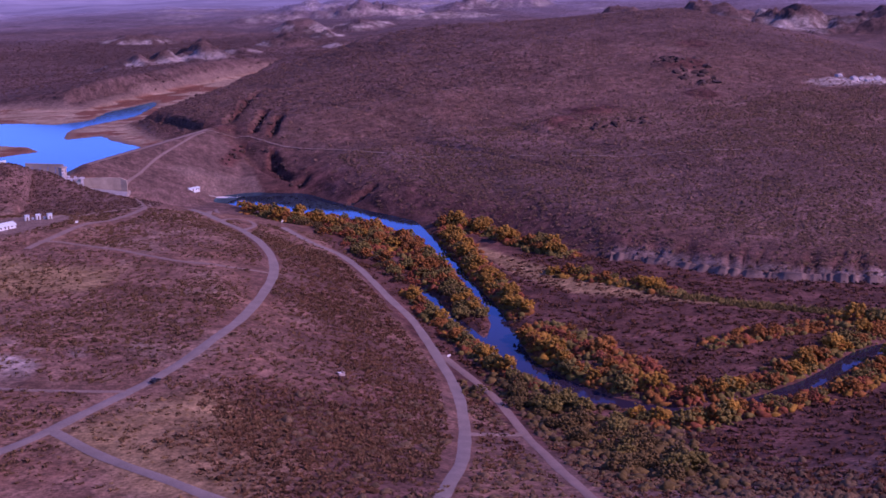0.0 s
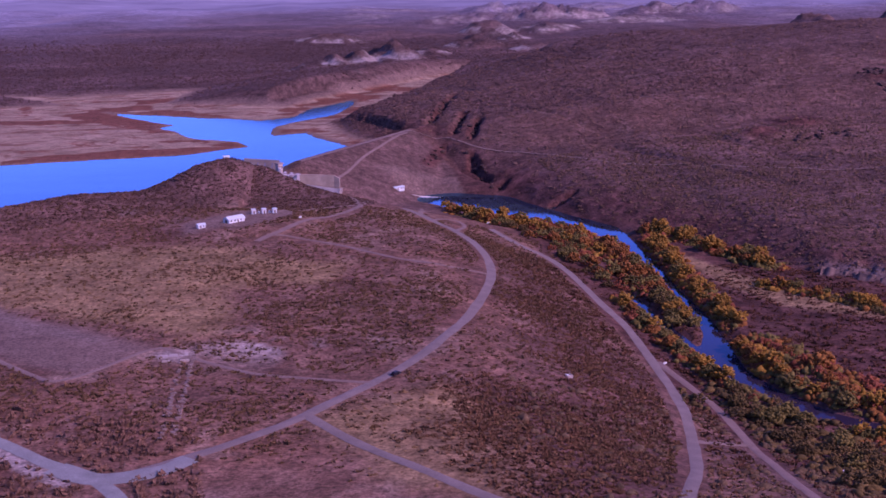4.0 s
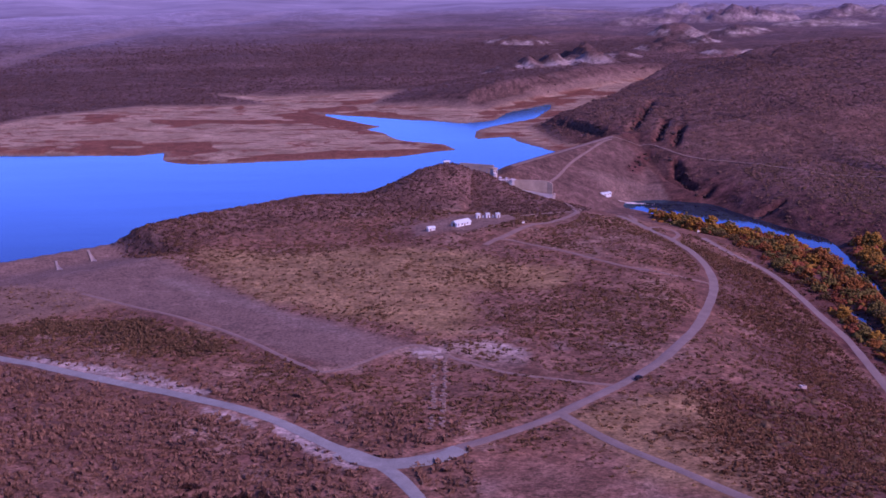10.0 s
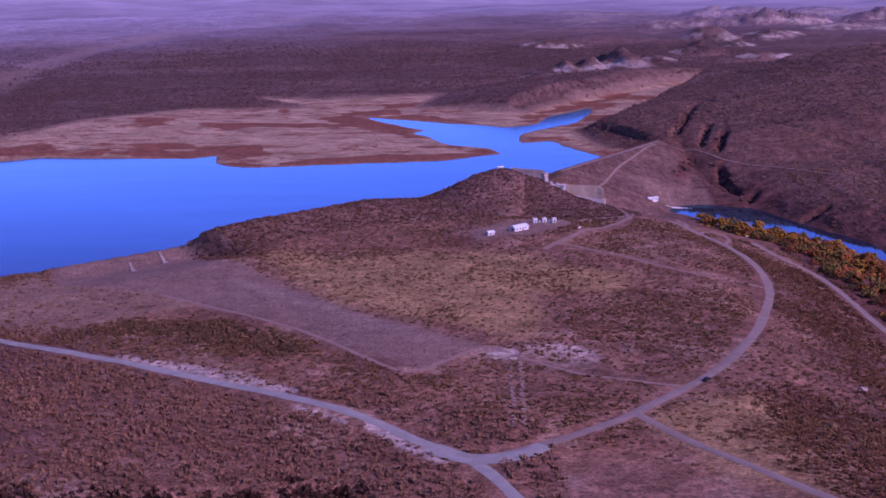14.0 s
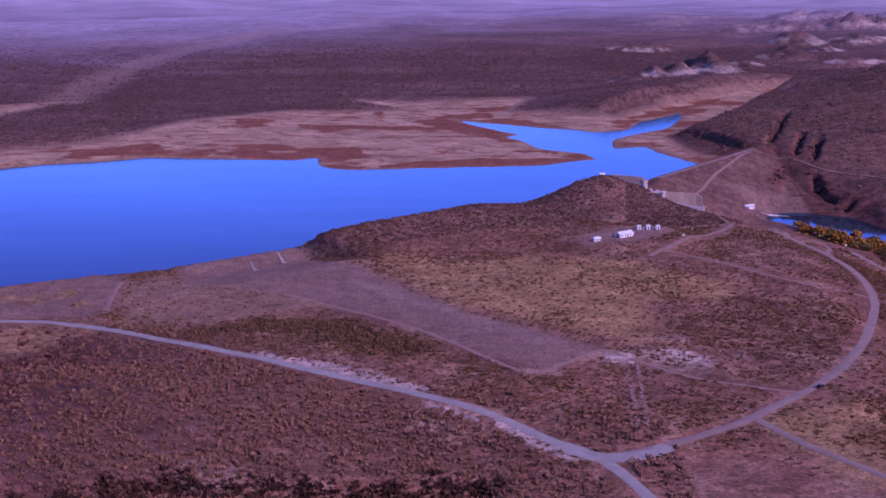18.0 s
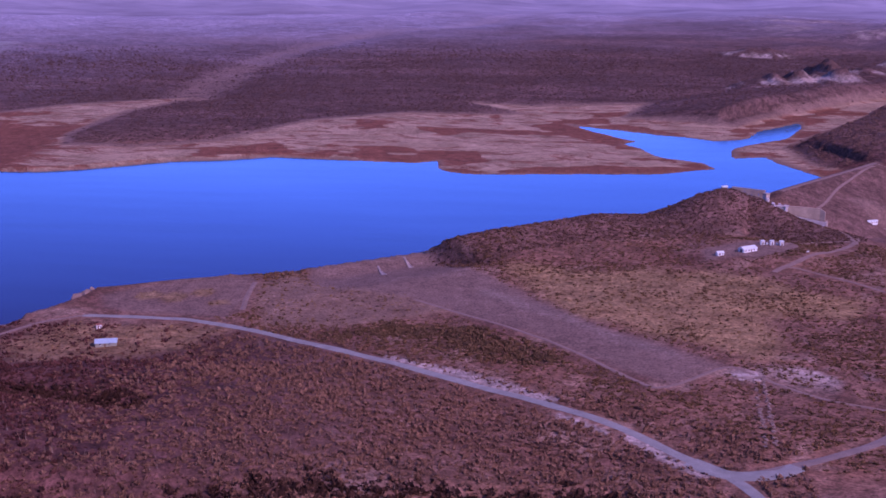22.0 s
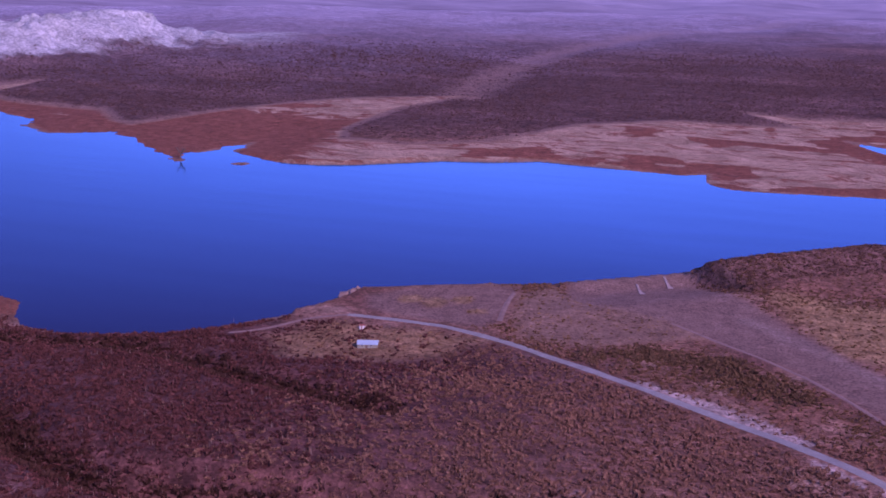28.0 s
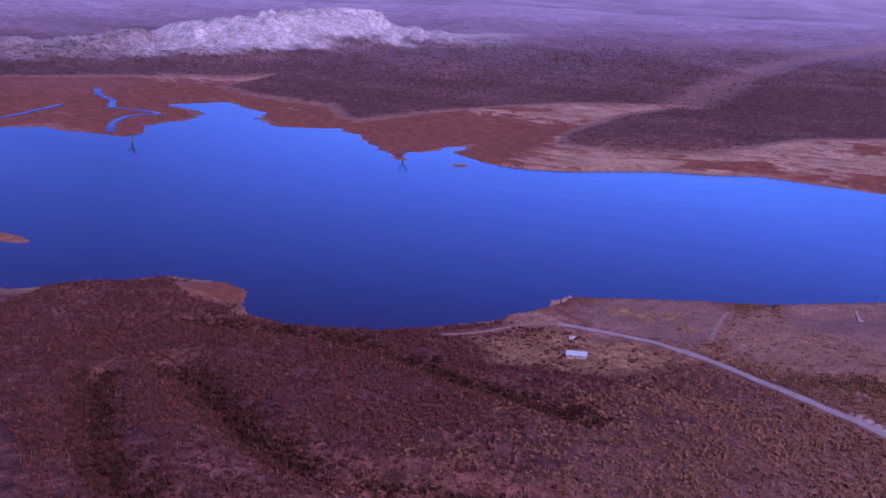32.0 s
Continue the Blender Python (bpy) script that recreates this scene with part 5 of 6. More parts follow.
def snag(at, h, seed):
    rnd = random.Random(seed)
    th = thing("dead_tree", "bare dead tree standing in the lake shallows", "dead tree", at, 0, "dead trees in the lake")
    bm = bmesh.new()
    rod(bm, (0, 0, -1), (0.2, 0.1, h * 0.5), h * 0.055, h * 0.035)
    part("trunk", bm, bark, th)
    for k in range(9):
        a, u = k * 2.4, rnd.uniform(0.3, 0.5)
        bm = bmesh.new()
        p = Vector((0.2 * u, 0.1 * u, h * u))
        q = p + Vector((math.cos(a), math.sin(a), rnd.uniform(0.5, 1.3))) * h * rnd.uniform(0.25, 0.42)
        rod(bm, p, q, h * 0.025, h * 0.010, 5)
        for j in range(3):
            rod(bm, p.lerp(q, 0.45 + 0.2 * j), q + Vector((rnd.uniform(-1, 1), rnd.uniform(-1, 1), rnd.uniform(0, 1))) * h * 0.18, h * 0.012, h * 0.005, 4)
        part("limb", bm, bark, th)


snag((-716, 1141, -0.4), 15, 1), snag((-1000, 1034, -0.4), 14, 2)

# ---- trees along the river ----
LEAVES = {
    "yellow": leafy("leaves_yellow", [(0.1, (0.194, 0.110, 0.021)), (0.5, (0.292, 0.165, 0.027)), (0.9, (0.437, 0.242, 0.034))]),
    "orange": leafy("leaves_orange", [(0.1, (0.172, 0.073, 0.021)), (0.5, (0.264, 0.111, 0.029)), (0.9, (0.356, 0.161, 0.034))]),
    "rust": leafy("leaves_rust", [(0.1, (0.147, 0.047, 0.022)), (0.5, (0.270, 0.087, 0.040)), (0.9, (0.377, 0.127, 0.059))]),
    "green": leafy("leaves_green", [(0.1, (0.094, 0.086, 0.025)), (0.5, (0.156, 0.132, 0.036)), (0.9, (0.225, 0.180, 0.050))]),
    "olive": leafy("leaves_olive", [(0.1, (0.060, 0.048, 0.019)), (0.5, (0.112, 0.083, 0.030)), (0.9, (0.172, 0.120, 0.043))]),
}
TREE_WORDS = {"yellow": "golden yellow cottonwood in autumn leaf by the river", "orange": "orange autumn willow on the river bank", "rust": "rust-red autumn tamarisk thicket near the river",
              "green": "dark green willow on the river bank", "olive": "dull olive mesquite tree beside the tracks"}


def tree(tone, h, spread, seed):
    """A tapered trunk, limbs and a crown of rough clumps, h metres tall."""
    rnd = random.Random(seed)
    th = thing("tree", TREE_WORDS[tone], "tree", (0, 0, 0), 0, "trees along the river")
    bm = bmesh.new()
    rod(bm, (0, 0, -0.6), (0.1, 0, h * 0.45), h * 0.035, h * 0.02, 7)
    tips = []
    for k in range(6):
        a = k * 1.05 + rnd.uniform(-0.3, 0.3)
        p = Vector((0.05, 0, h * rnd.uniform(0.2, 0.42)))
        q = p + Vector((math.cos(a) * spread * 0.55, math.sin(a) * spread * 0.55, h * rnd.uniform(0.15, 0.4)))
        rod(bm, p, q, h * 0.014, h * 0.006, 5)
        tips.append(q)
    part("trunk", bm, bark, th)
    bm = bmesh.new()
    for k in range(64):
        a, u = rnd.uniform(0, 2 * math.pi), math.sqrt(rnd.random())
        base = Vector((math.cos(a) * u * spread, math.sin(a) * u * spread, 0))
        top = h * (0.95 - 0.5 * u * u) * rnd.uniform(0.75, 1.08)
        z = h * 0.18 + (top - h * 0.18) * rnd.random() ** 0.55
        c = base + Vector((0, 0, z))
        if k % 4 == 0:
            c = c.lerp(tips[k % 6], 0.5)
        blob(bm, c, h * rnd.uniform(0.06, 0.13), rnd, 0.85)
    crown = part("crown", bm, LEAVES[tone], th)
    return th


PROTOS = {tone: [tree(tone, h, s, 31 * i + j) for j, (h, s) in enumerate(sizes)] for i, (tone, sizes) in enumerate((
    ("yellow", ((9.5, 4.2), (7.0, 3.6))), ("orange", ((7.0, 3.6), (5.0, 3.2))), ("rust", ((4.6, 3.2), (3.6, 2.8))), ("green", ((7.5, 4.0), (5.5, 3.6))), ("olive", ((5.5, 3.6), (4.5, 3.4)))))}
used = {}


def plant(tone, x, y, rnd, size=1.0):
    k = rnd.randrange(2)
    z, s = ground(x, y), size * rnd.uniform(0.8, 1.25)
    m = pose(x, y, max(z, -19.0) - 0.2, 0, 0, rnd.uniform(0, 360))
    proto = PROTOS[tone][k]
    if (tone, k) in used:
        ob = copy_thing(proto, m)
    else:
        ob, used[tone, k] = proto, True
        proto.matrix_basis = m
    s *= 1.15
    ob.scale = (s, s, s * rnd.uniform(0.85, 1.1))
    return ob


def polyline(line, f):
    """The place a share f of the way along a polyline."""
    legs = [math.dist(a, b) for a, b in zip(line, line[1:])]
    d = f * sum(legs)
    for (a, b), n in zip(zip(line, line[1:]), legs):
        if d <= n:
            return a[0] + (b[0] - a[0]) * d / n, a[1] + (b[1] - a[1]) * d / n
        d -= n
    return line[-1]


rnd = random.Random(20)
GROVE = [(278, 572), (286, 540), (294, 510), (300, 480), (294, 450), (288, 425)]
BANDS = [  # line, width across it, number, tones
    ([(236, 1016), (256, 962), (266, 930)], 16, 28, "yellow green orange orange"),
    ([(276, 968), (290, 930), (300, 890), (306, 850)], 30, 70, "orange orange rust yellow green"),
    ([(268, 915), (282, 860), (290, 810), (291, 760)], 26, 60, "rust rust orange green green olive"),
    ([(317, 872), (314, 805), (308, 750)], 17, 46, "rust orange orange green"),
    ([(308, 740), (306, 705), (302, 680)], 11, 30, "green green green yellow olive"),
    ([(284, 730), (283, 680), (285, 640), (288, 600), (294, 568)], 8, 34, "yellow orange rust green"),
    ([(351, 880), (344, 820), (336, 765), (330, 710), (325, 675)], 10, 46, "yellow orange green yellow"),
    ([(318, 640), (314, 605), (318, 575), (330, 548), (345, 534), (364, 531), (384, 536), (405, 544), (428, 556), (450, 572), (475, 582)], 9, 84, "yellow orange orange green yellow rust"),
    ([(330, 640), (334, 600), (342, 565)], 14, 18, "rust rust orange"),
    ([(360, 905), (375, 872), (384, 830), (396, 786)], 14, 40, "yellow yellow orange orange green"),
    ([(374, 745), (398, 715), (416, 682)], 8, 14, "orange rust yellow green"),
    ([(392, 588), (415, 596), (450, 598)], 10, 18, "rust rust orange"),
    ([(318, 516), (333, 504), (357, 509), (385, 511), (413, 516), (440, 532), (470, 548)], 8, 36, "orange yellow orange rust green"),
    (GROVE, 34, 60, "olive olive olive green"),
    ([(470, 600), (520, 590), (580, 580)], 16, 12, "yellow green orange"),
]
TREE_LINE = 700.0  # trees beyond this stand too far off to be told apart
woods = []
for line, width, count, tones in BANDS:
    tones = tones.split()
    for k in range(count):
        x, y = polyline(line, (k + rnd.random()) / count)
        x, y = x + rnd.uniform(-1, 1) * width / 2, y + rnd.uniform(-1, 1) * width / 2
        tone, size = rnd.choice(tones), 0.85 if width < 12 else 1.0
        if ground(x, y) < -18.9:
            continue
        if y < TREE_LINE:
            plant(tone, x, y, rnd, size)
        else:
            woods.append((tone, rnd.randrange(2), x, y, size * rnd.uniform(0.92, 1.44), rnd.uniform(0, 2 * math.pi)))


def joined_trees(woods):
    """The far belt of trees as one mesh, each tree a turned copy of a grown one."""
    slots = list(LEAVES) + ["bark"]
    verts, faces, slot, at = [], [], [], 0
    for tone, k, x, y, size, turn in woods:
        for ob in PROTOS[tone][k].children:
            me = ob.data
            co = np.empty(len(me.vertices) * 3)
            me.vertices.foreach_get("co", co)
            co = co.reshape(-1, 3) * size
            c, q = math.cos(turn), math.sin(turn)
            verts.append(np.stack([x + co[:, 0] * c - co[:, 1] * q, y + co[:, 0] * q + co[:, 1] * c, co[:, 2] + ground(x, y) - 0.2], -1))
            me.calc_loop_triangles()
            tri = np.empty(len(me.loop_triangles) * 3, np.int32)
            me.loop_triangles.foreach_get("vertices", tri)
            faces.append(tri.reshape(-1, 3) + at)
            slot.append(np.full(len(tri) // 3, slots.index(tone if ob.name.startswith("crown") else "bark"), np.int32))
            at += len(co)
    me = mesh_from("far_trees", np.concatenate(verts), np.concatenate(faces), [*LEAVES.values(), bark])
    me.polygons.foreach_set("material_index", np.concatenate(slot))
    return tagged(new("far_trees", me), "belt of golden, orange and rust autumn trees by the river pool", "trees", kind="stuff")


joined_trees(woods)



# ---- scrub ----
DOME = np.array([(0, 0, 1)] + [(math.cos(a) * 0.95, math.sin(a) * 0.95, 0.55) for a in np.arange(6) * math.pi / 3] + [(math.cos(a) * 0.7, math.sin(a) * 0.7, -0.1) for a in np.arange(6) * math.pi / 3 + 0.5])
DOME_F = np.array([(0, 1 + k, 1 + (k + 1) % 6) for k in range(6)] + [(1 + k, 7 + k, 1 + (k + 1) % 6) for k in range(6)] + [(7 + k, 7 + (k + 1) % 6, 1 + (k + 1) % 6) for k in range(6)])
PEAK = np.array([(0, 0, 1)] + [(math.cos(a), math.sin(a), 0.35) for a in np.arange(5) * math.tau / 5] + [(math.cos(a) * 0.8, math.sin(a) * 0.8, -0.1) for a in np.arange(5) * math.tau / 5 + 0.6])
PEAK_F = np.array([(0, 1 + k, 1 + (k + 1) % 5) for k in range(5)] + [(1 + k, 6 + k, 1 + (k + 1) % 5) for k in range(5)])
BUSH = np.array([p for k in range(6) for a in (k * math.pi / 3,) for p in ((0.15 * math.cos(a), 0.15 * math.sin(a), -0.1), (math.cos(a - 0.5), math.sin(a - 0.5), 0.45), (0.7 * math.cos(a + 0.45), 0.7 * math.sin(a + 0.45), 1.0 - 0.25 * (k % 2)))])
BUSH_F = np.arange(18).reshape(6, 3)
ROADS = [[(-367, 597), (-336, 637), (-314, 656), (-280, 655), (-243, 647), (-174, 609), (-90, 552), (-13, 494), (29, 447), (42, 415), (50, 380)],
         [(29, 447), (95, 494), (148, 560), (187, 649), (210, 738), (208, 801), (195, 868), (184, 890)], [(196, 866), (214, 894), (220, 878), (207, 822)], [(95, 494), (142, 415), (170, 380)],
         [(241, 881), (262, 812), (267, 713), (263, 604), (237, 493), (208, 418)], [(268, 622), (271, 561), (264, 503), (247, 402)],
         [(203, 706), (156, 727), (130, 764), (102, 785), (83, 772), (102, 800), (146, 855), (152, 878)], [(124, 525), (62, 559), (38, 580), (8, 549), (-53, 622), (-131, 697)], [(-228, 671), (-238, 737)]]


def scatter(name, label, mat, seed, bounds, count, size, tall, keep, shape=(BUSH, BUSH_F), rough=0.3):
    """Many shrubs in one mesh; keep(x, y, cover) gives the share that stays."""
    g = np.random.default_rng(seed)
    x, y = g.uniform(bounds[0], bounds[1], count), g.uniform(bounds[2], bounds[3], count)
    z = lookup(gz, x, y)
    a, b = (np.moveaxis(lookup(c, x, y), -1, 0) for c in (cover_a, cover_b))
    road = np.min([along(x, y, r)[0] for r in ROADS], 0) if bounds[2] < 900 else 99
    wet = (z < -18.9) | ((z < 0.6) & (y > 500) & (x < 200))
    azim = np.degrees(np.arctan2(-x, y))
    ok = (g.random(count) < keep(x, y, a, b)) & ~wet & (road > 5.2) & (azim < 53) & (azim > -55)
    x, y, z = x[ok], y[ok], z[ok]
    n = len(x)
    base, tri = shape
    s = size[0] + (size[1] - size[0]) * g.random(n) ** 2.2
    t = g.uniform(0, 2 * math.pi, n)
    v = base[None] * (1 + g.normal(0, rough, (n, len(base), 3)))
    c, q = np.cos(t)[:, None], np.sin(t)[:, None]
    stretch = g.uniform(0.7, 1.3, n)[:, None]
    vx, vy = v[..., 0] * s[:, None] * stretch, v[..., 1] * s[:, None] / stretch
    out = np.stack([x[:, None] + vx * c - vy * q, y[:, None] + vx * q + vy * c, z[:, None] + v[..., 2] * (s * g.uniform(tall[0], tall[1], n))[:, None] - 0.15], -1)
    faces = (tri[None] + (np.arange(n) * len(base))[:, None, None]).reshape(-1, 3)
    return tagged(new(name, mesh_from(name, out.reshape(-1, 3), faces, mat)), label, "shrubs", kind="stuff")


brush = leafy("brush", [(0.15, (0.079, 0.054, 0.024)), (0.4, (0.128, 0.082, 0.038)), (0.65, (0.192, 0.113, 0.058)), (0.9, (0.256, 0.145, 0.087))])
dense_brush = leafy("dense_brush", [(0.15, (0.124, 0.073, 0.047)), (0.45, (0.188, 0.108, 0.072)), (0.7, (0.255, 0.150, 0.099)), (0.92, (0.351, 0.216, 0.138))])
far_brush = leafy("far_brush", [(0.15, (0.065, 0.041, 0.034)), (0.5, (0.090, 0.054, 0.046)), (0.9, (0.122, 0.072, 0.063))])
# Reddish brush of the lakeside slope, with the slope's shade put into its colour.
shaded_brush = leafy("shaded_brush", [(0.15, (0.032, 0.013, 0.013)), (0.4, (0.067, 0.028, 0.025)), (0.65, (0.119, 0.048, 0.043)), (0.9, (0.203, 0.090, 0.075))])
hill_brush = leafy("hill_brush", [(0.15, (0.065, 0.040, 0.030)), (0.45, (0.101, 0.061, 0.046)), (0.7, (0.150, 0.090, 0.065)), (0.92, (0.234, 0.150, 0.098))])
dry_grass = leafy("dry_tufts", [(0.2, (0.156, 0.096, 0.041)), (0.6, (0.264, 0.168, 0.072)), (0.9, (0.360, 0.240, 0.114))])


def patchy(x, y, size, seed, lo=-0.3, hi=0.3):
    return step(lo, hi, fbm(x, y, size, 3, seed))


def belt(x, y):
    """How deep in the river's belt of trees a place lies."""
    return np.max([step(w * 0.5 + 6, w * 0.5 - 1, along(x, y, line)[0]) for line, w, _, tones in BANDS if "olive" not in tones], 0)


def open_ground(x, y, a, b):
    return (1 - np.clip(1.3 * a[2], 0, 1)) * (1 - np.clip(a[0] * 1.2, 0, 1)) * (1 - 0.55 * a[3]) * (1 - 0.8 * b[1])


FIELD_SIDE = lambda x, y: x * 0.60 + y  # noqa: E731  north of the lake road when above 505
for name, mat, seed, lo, hi in (("scrub_slope", dense_brush, 1, -300, -190), ("scrub_hillside", shaded_brush, 51, 9999, 9999)):
    scatter(name, "dense low reddish-brown scrub on the near slope" if seed == 1 else "dense scrub on the lakeside slope, coloured dark for its shade", mat, seed, (-620, 60, 225, 640), 135000, (0.35, 1.6), (0.7, 1.3),
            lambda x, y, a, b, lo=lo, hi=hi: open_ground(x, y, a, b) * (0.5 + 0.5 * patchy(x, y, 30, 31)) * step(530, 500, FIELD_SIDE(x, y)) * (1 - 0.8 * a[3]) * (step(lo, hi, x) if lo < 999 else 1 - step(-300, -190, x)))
scatter("gully_thicket", "dark tangled thicket along the gullies", leafy("gully_brush", [(0.2, (0.034, 0.017, 0.013)), (0.6, (0.060, 0.030, 0.022)), (0.9, (0.096, 0.050, 0.034))]), 19, (-520, 0, 260, 600), 70000, (0.7, 2.4), (0.8, 1.2),
        lambda x, y, a, b: 0.9 * np.max([step(15, 5, along(x, y, g)[0] + 5 * fbm(x, y, 14, 2, 43)) for g in GULLIES], 0))
scatter("scrub_flats", "scattered olive-brown desert scrub on the flats", brush, 2, (-260, 270, 380, 880), 185000, (0.25, 1.25), (0.6, 1.0),
        lambda x, y, a, b: open_ground(x, y, a, b) * (0.25 + 0.6 * patchy(x, y, 36, 32, -0.25, 0.4)) * step(495, 530, FIELD_SIDE(x, y)))
scatter("scrub_strip", "dark olive scrub on the rise above the lake road", leafy("strip_brush", [(0.15, (0.066, 0.046, 0.025)), (0.5, (0.108, 0.072, 0.039)), (0.9, (0.17, 0.11, 0.063))]), 30, (-190, 10, 560, 680), 30000, (0.4, 1.6), (0.7, 1.1),
        lambda x, y, a, b: 0.6 * open_ground(x, y, a, b) * step(20, 5, along(x, y, [(-160, 622), (-142, 634), (-108, 632), (-74, 606), (-50, 584)])[0] + 12 * fbm(x, y, 22, 3, 50)))
scatter("scrub_ridge", "dense dark scrub over the lakeside ridge", hill_brush, 3, (-150, 175, 775, 1010), 30000, (0.4, 1.4), (0.6, 1.0),
        lambda x, y, a, b: open_ground(x, y, a, b) * (step(48, 36, along(x, y, RIDGE)[0])))
flats_brush = leafy("flats_brush", [(0.15, (0.062, 0.030, 0.017)), (0.4, (0.101, 0.048, 0.026)), (0.65, (0.149, 0.070, 0.038)), (0.9, (0.216, 0.102, 0.060))])
scatter("scrub_floodplain", "low grey-brown scrub on the river flats", flats_brush, 4, (200, 640, 340, 800), 62000, (0.4, 1.8), (0.5, 0.9),
        lambda x, y, a, b: open_ground(x, y, a, b) * (0.35 + 0.6 * patchy(x, y, 40, 33)) * (1 - 0.9 * belt(x, y)) * ~inside(x, y, HILL_FOOT + HILL_CREST[::-1]) * step(235, 262, x))


scatter("scrub_bench", "dense dark olive scrub on the bench above the river", leafy("bench_brush", [(0.15, (0.099, 0.054, 0.027)), (0.4, (0.157, 0.083, 0.041)), (0.65, (0.225, 0.112, 0.061)), (0.9, (0.314, 0.147, 0.093))]), 27, (125, 268, 360, 815), 60000, (0.35, 1.35), (0.6, 1.0),
        lambda x, y, a, b: step(24, -22, signed(x, y, RED_BRUSH) + 42 * fbm(x, y, 34, 3, 46)) * (0.45 + 0.45 * patchy(x, y, 22, 47)))
scatter("reed_bed", "yellow-green reeds along the old channel", leafy("reeds", [(0.2, (0.12, 0.095, 0.03)), (0.6, (0.19, 0.15, 0.05)), (0.9, (0.26, 0.21, 0.075))]), 28, (390, 560, 580, 740), 30000, (0.7, 1.4), (1.2, 1.8),
        lambda x, y, a, b: step(6, 3, along(x, y, [(398, 712), (416, 676), (435, 650), (456, 630), (480, 612), (530, 596)])[0] + 2 * fbm(x, y, 12, 2, 48)))


for name, tone, seed, lo, hi in (("thicket_green", "green", 5, -0.9, -0.1), ("thicket_orange", "orange", 15, -0.15, 0.15), ("thicket_russet", "rust", 16, 0.05, 0.3), ("thicket_golden", "yellow", 17, 0.2, 0.5)):
    scatter(name, "bushy " + {"green": "dark green", "orange": "orange autumn", "rust": "russet autumn", "yellow": "golden autumn"}[tone] + " undergrowth on the river banks", LEAVES[tone], seed, (225, 600, 430, 1000), 60000, (0.7, 2.4), (0.8, 1.3),
            lambda x, y, a, b, lo=lo, hi=hi: belt(x, y) * 0.9 * step(1000, 970, y) * (lambda f: step(lo - 0.1, lo + 0.05, f) * step(hi + 0.1, hi - 0.05, f))(fbm(x, y, 16, 3, 41)), (DOME, DOME_F))
scatter("thicket_grove", "dull olive undergrowth between the mesquite trees", LEAVES["olive"], 18, (240, 345, 400, 600), 9000, (0.7, 2.6), (0.7, 1.1),
        lambda x, y, a, b: step(26, 12, along(x, y, GROVE)[0] + 8 * fbm(x, y, 20, 2, 42)) * 0.4, (DOME, DOME_F))
scatter("scrub_bank", "bushy olive-brown scrub between the tracks and the river", leafy("bank_brush", [(0.15, (0.066, 0.046, 0.025)), (0.4, (0.102, 0.072, 0.040)), (0.7, (0.144, 0.102, 0.058)), (0.9, (0.204, 0.132, 0.078))]), 26, (165, 460, 370, 560), 20000, (0.5, 1.9), (0.7, 1.1),
        lambda x, y, a, b: open_ground(x, y, a, b) * 0.7 * patchy(x, y, 26, 45, -0.3, 0.2) * (1 - belt(x, y)) * step(545, 515, y) * (0.25 + 0.75 * step(245, 262, x)) * step(350, 320, x), (PEAK, PEAK_F), 0.28)
scatter("scrub_hill", "sparse brown scrub over the great hill", hill_brush, 6, (170, 1500, 640, 1720), 140000, (0.5, 1.6), (0.6, 1.0),
        lambda x, y, a, b: np.where(inside(x, y, HILL_FOOT + HILL_CREST[::-1]), (0.55 + 0.45 * patchy(x, y, 70, 34)) * (1 - 0.6 * b[0]), 0.0), (PEAK[:6] * (1, 1, 1.1), PEAK_F[:5]))
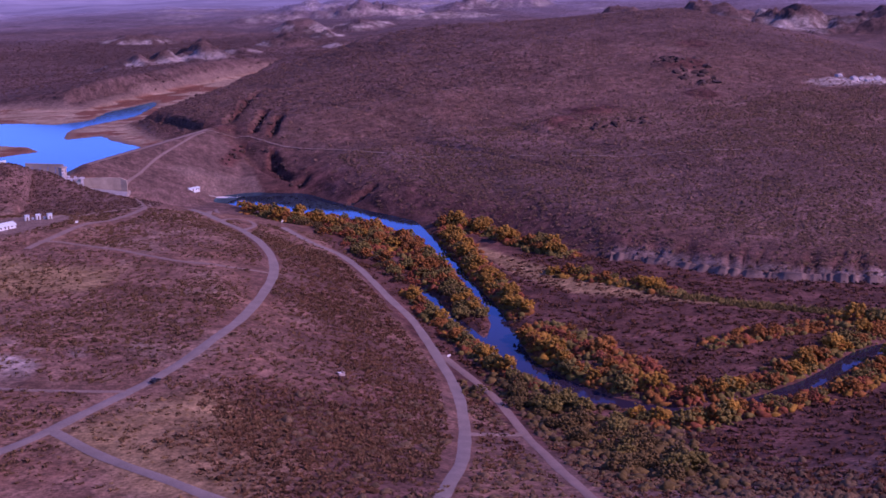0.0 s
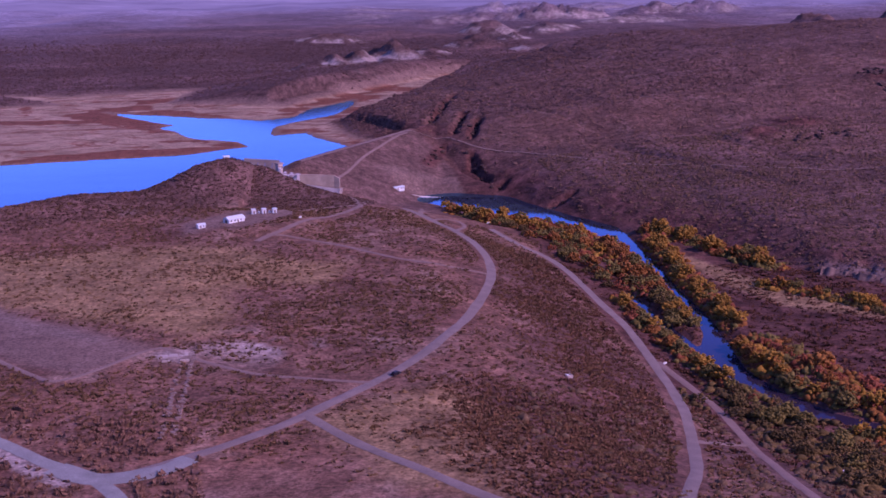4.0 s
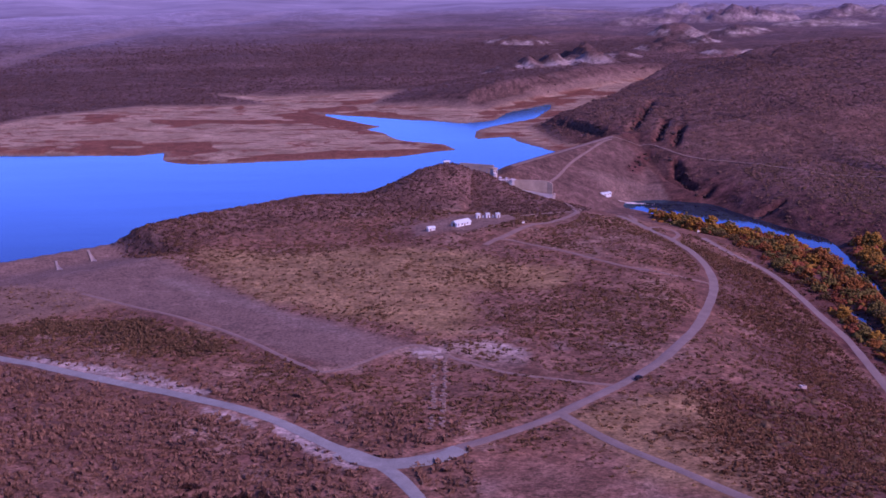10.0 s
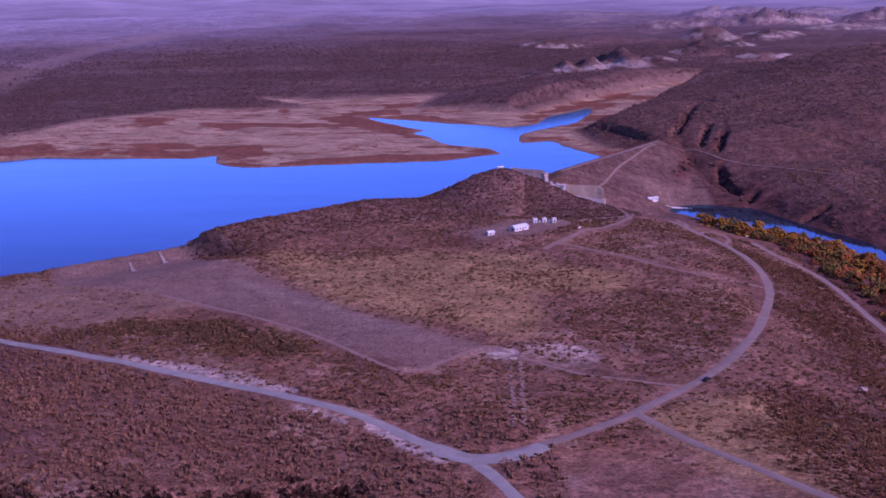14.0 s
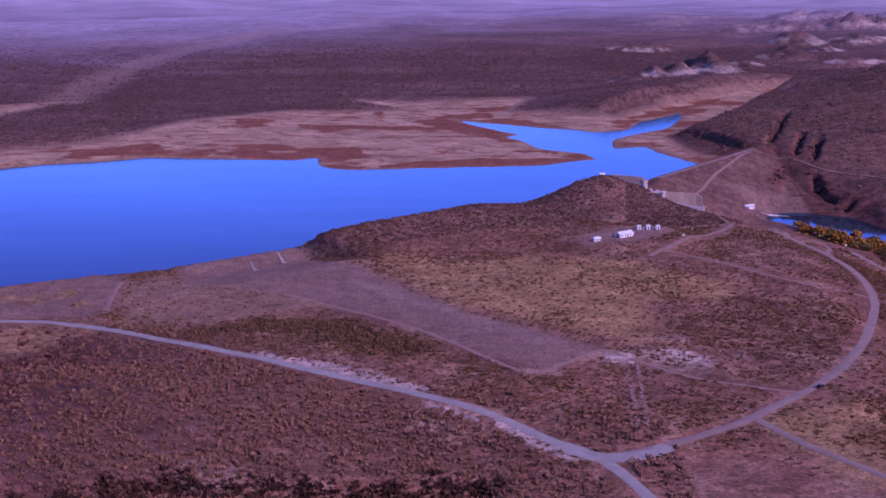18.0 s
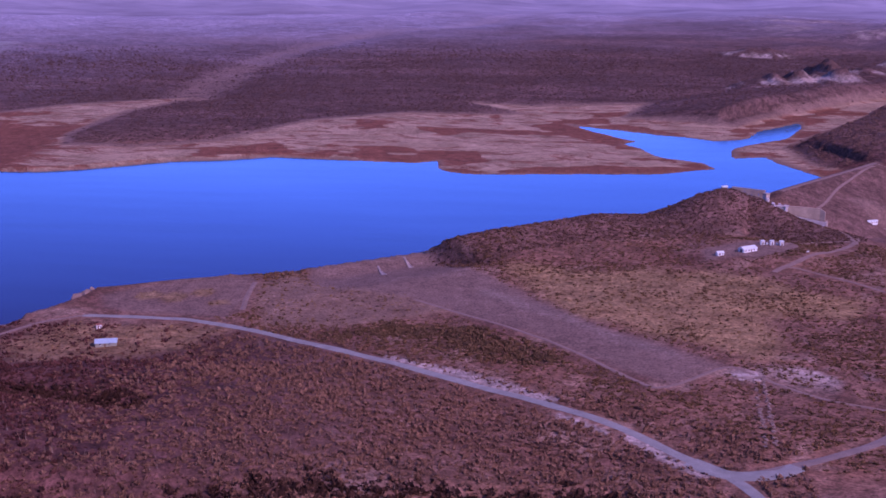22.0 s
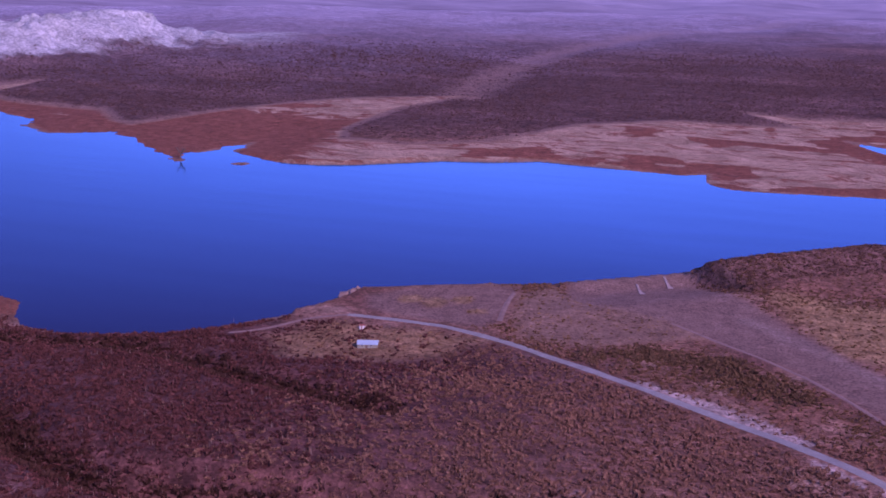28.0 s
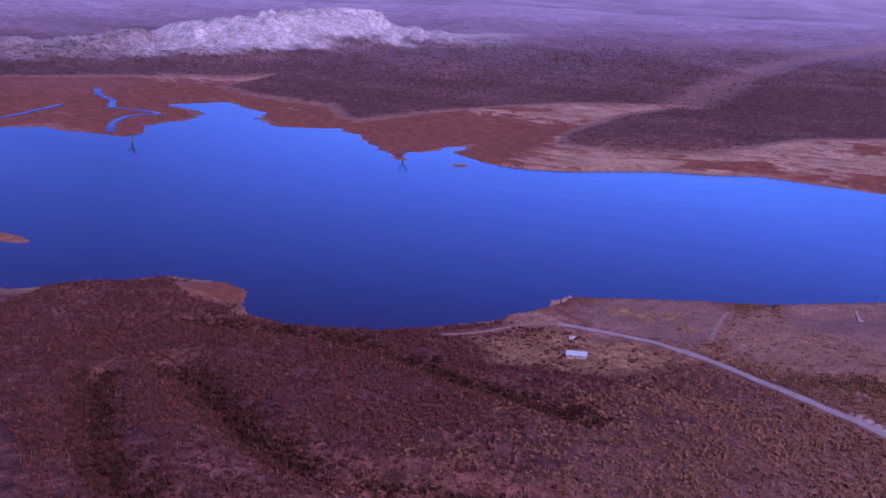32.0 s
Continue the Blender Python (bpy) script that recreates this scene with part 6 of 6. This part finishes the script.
scatter("scrub_shoulder", "olive-brown scrub on the lower shoulder of the hill", leafy("shoulder_brush", [(0.15, (0.070, 0.045, 0.028)), (0.45, (0.115, 0.076, 0.044)), (0.7, (0.165, 0.112, 0.062)), (0.92, (0.24, 0.17, 0.09))]), 29, (330, 950, 640, 1120), 75000, (0.5, 1.5), (0.6, 1.0),
        lambda x, y, a, b: np.where(inside(x, y, HILL_FOOT + HILL_CREST[::-1]), (0.3 + 0.7 * patchy(x, y, 45, 49)) * (1 - 0.5 * b[0]), 0.0), (PEAK[:6] * (1, 1, 1.1), PEAK_F[:5]))
scatter("woods_far", "dark thorn woods on the plain beyond the lake", far_brush, 7, (-1700, 600, 1250, 2700), 150000, (1.0, 2.5), (0.5, 0.8),
        lambda x, y, a, b: (1 - np.clip(a[0] * 2, 0, 1)) * (1 - a[2]) * (1 - b[1]) * (0.5 + 0.5 * patchy(x, y, 150, 35)) * step(2800, 2200, np.hypot(x, y)), (PEAK[:6] * (1, 1, 1.1), PEAK_F[:5]))
scatter("grass_tufts", "dry yellow grass tufts on the meadows", dry_grass, 8, (-340, 200, 420, 830), 16000, (0.4, 1.0), (0.5, 0.8), lambda x, y, a, b: a[3] * 0.8, (PEAK, PEAK_F))
STICK = np.array([(-0.085, -0.05, 0), (0.085, -0.05, 0), (0, 0.1, 0), (0.06, 0.03, 1)])
scatter("bare_saplings", "thin pale leafless saplings among the scrub", pale_bark, 9, (-620, 60, 225, 640), 9000, (1.3, 2.9), (0.9, 1.3),
        lambda x, y, a, b: 0.75 * patchy(x, y, 40, 36) * step(520, 490, FIELD_SIDE(x, y)) * (1 - a[3]), (STICK, np.array([(0, 1, 3), (1, 2, 3), (2, 0, 3)])), 0.3)

# ---- streams over the mud at the head of the lake ----
for line, w in (([(-1250, 1010), (-1232, 1060), (-1240, 1122), (-1253, 1182)], 9), ([(-1333, 1330), (-1290, 1290), (-1240, 1262), (-1195, 1213), (-1156, 1218), (-1120, 1213), (-1128, 1172), (-1105, 1117), (-1063, 1067)], 9)):
    tagged(ribbon("water_stream", line, w, lake_mat, "narrow blue stream winding over red mud", 0.25), category="water")
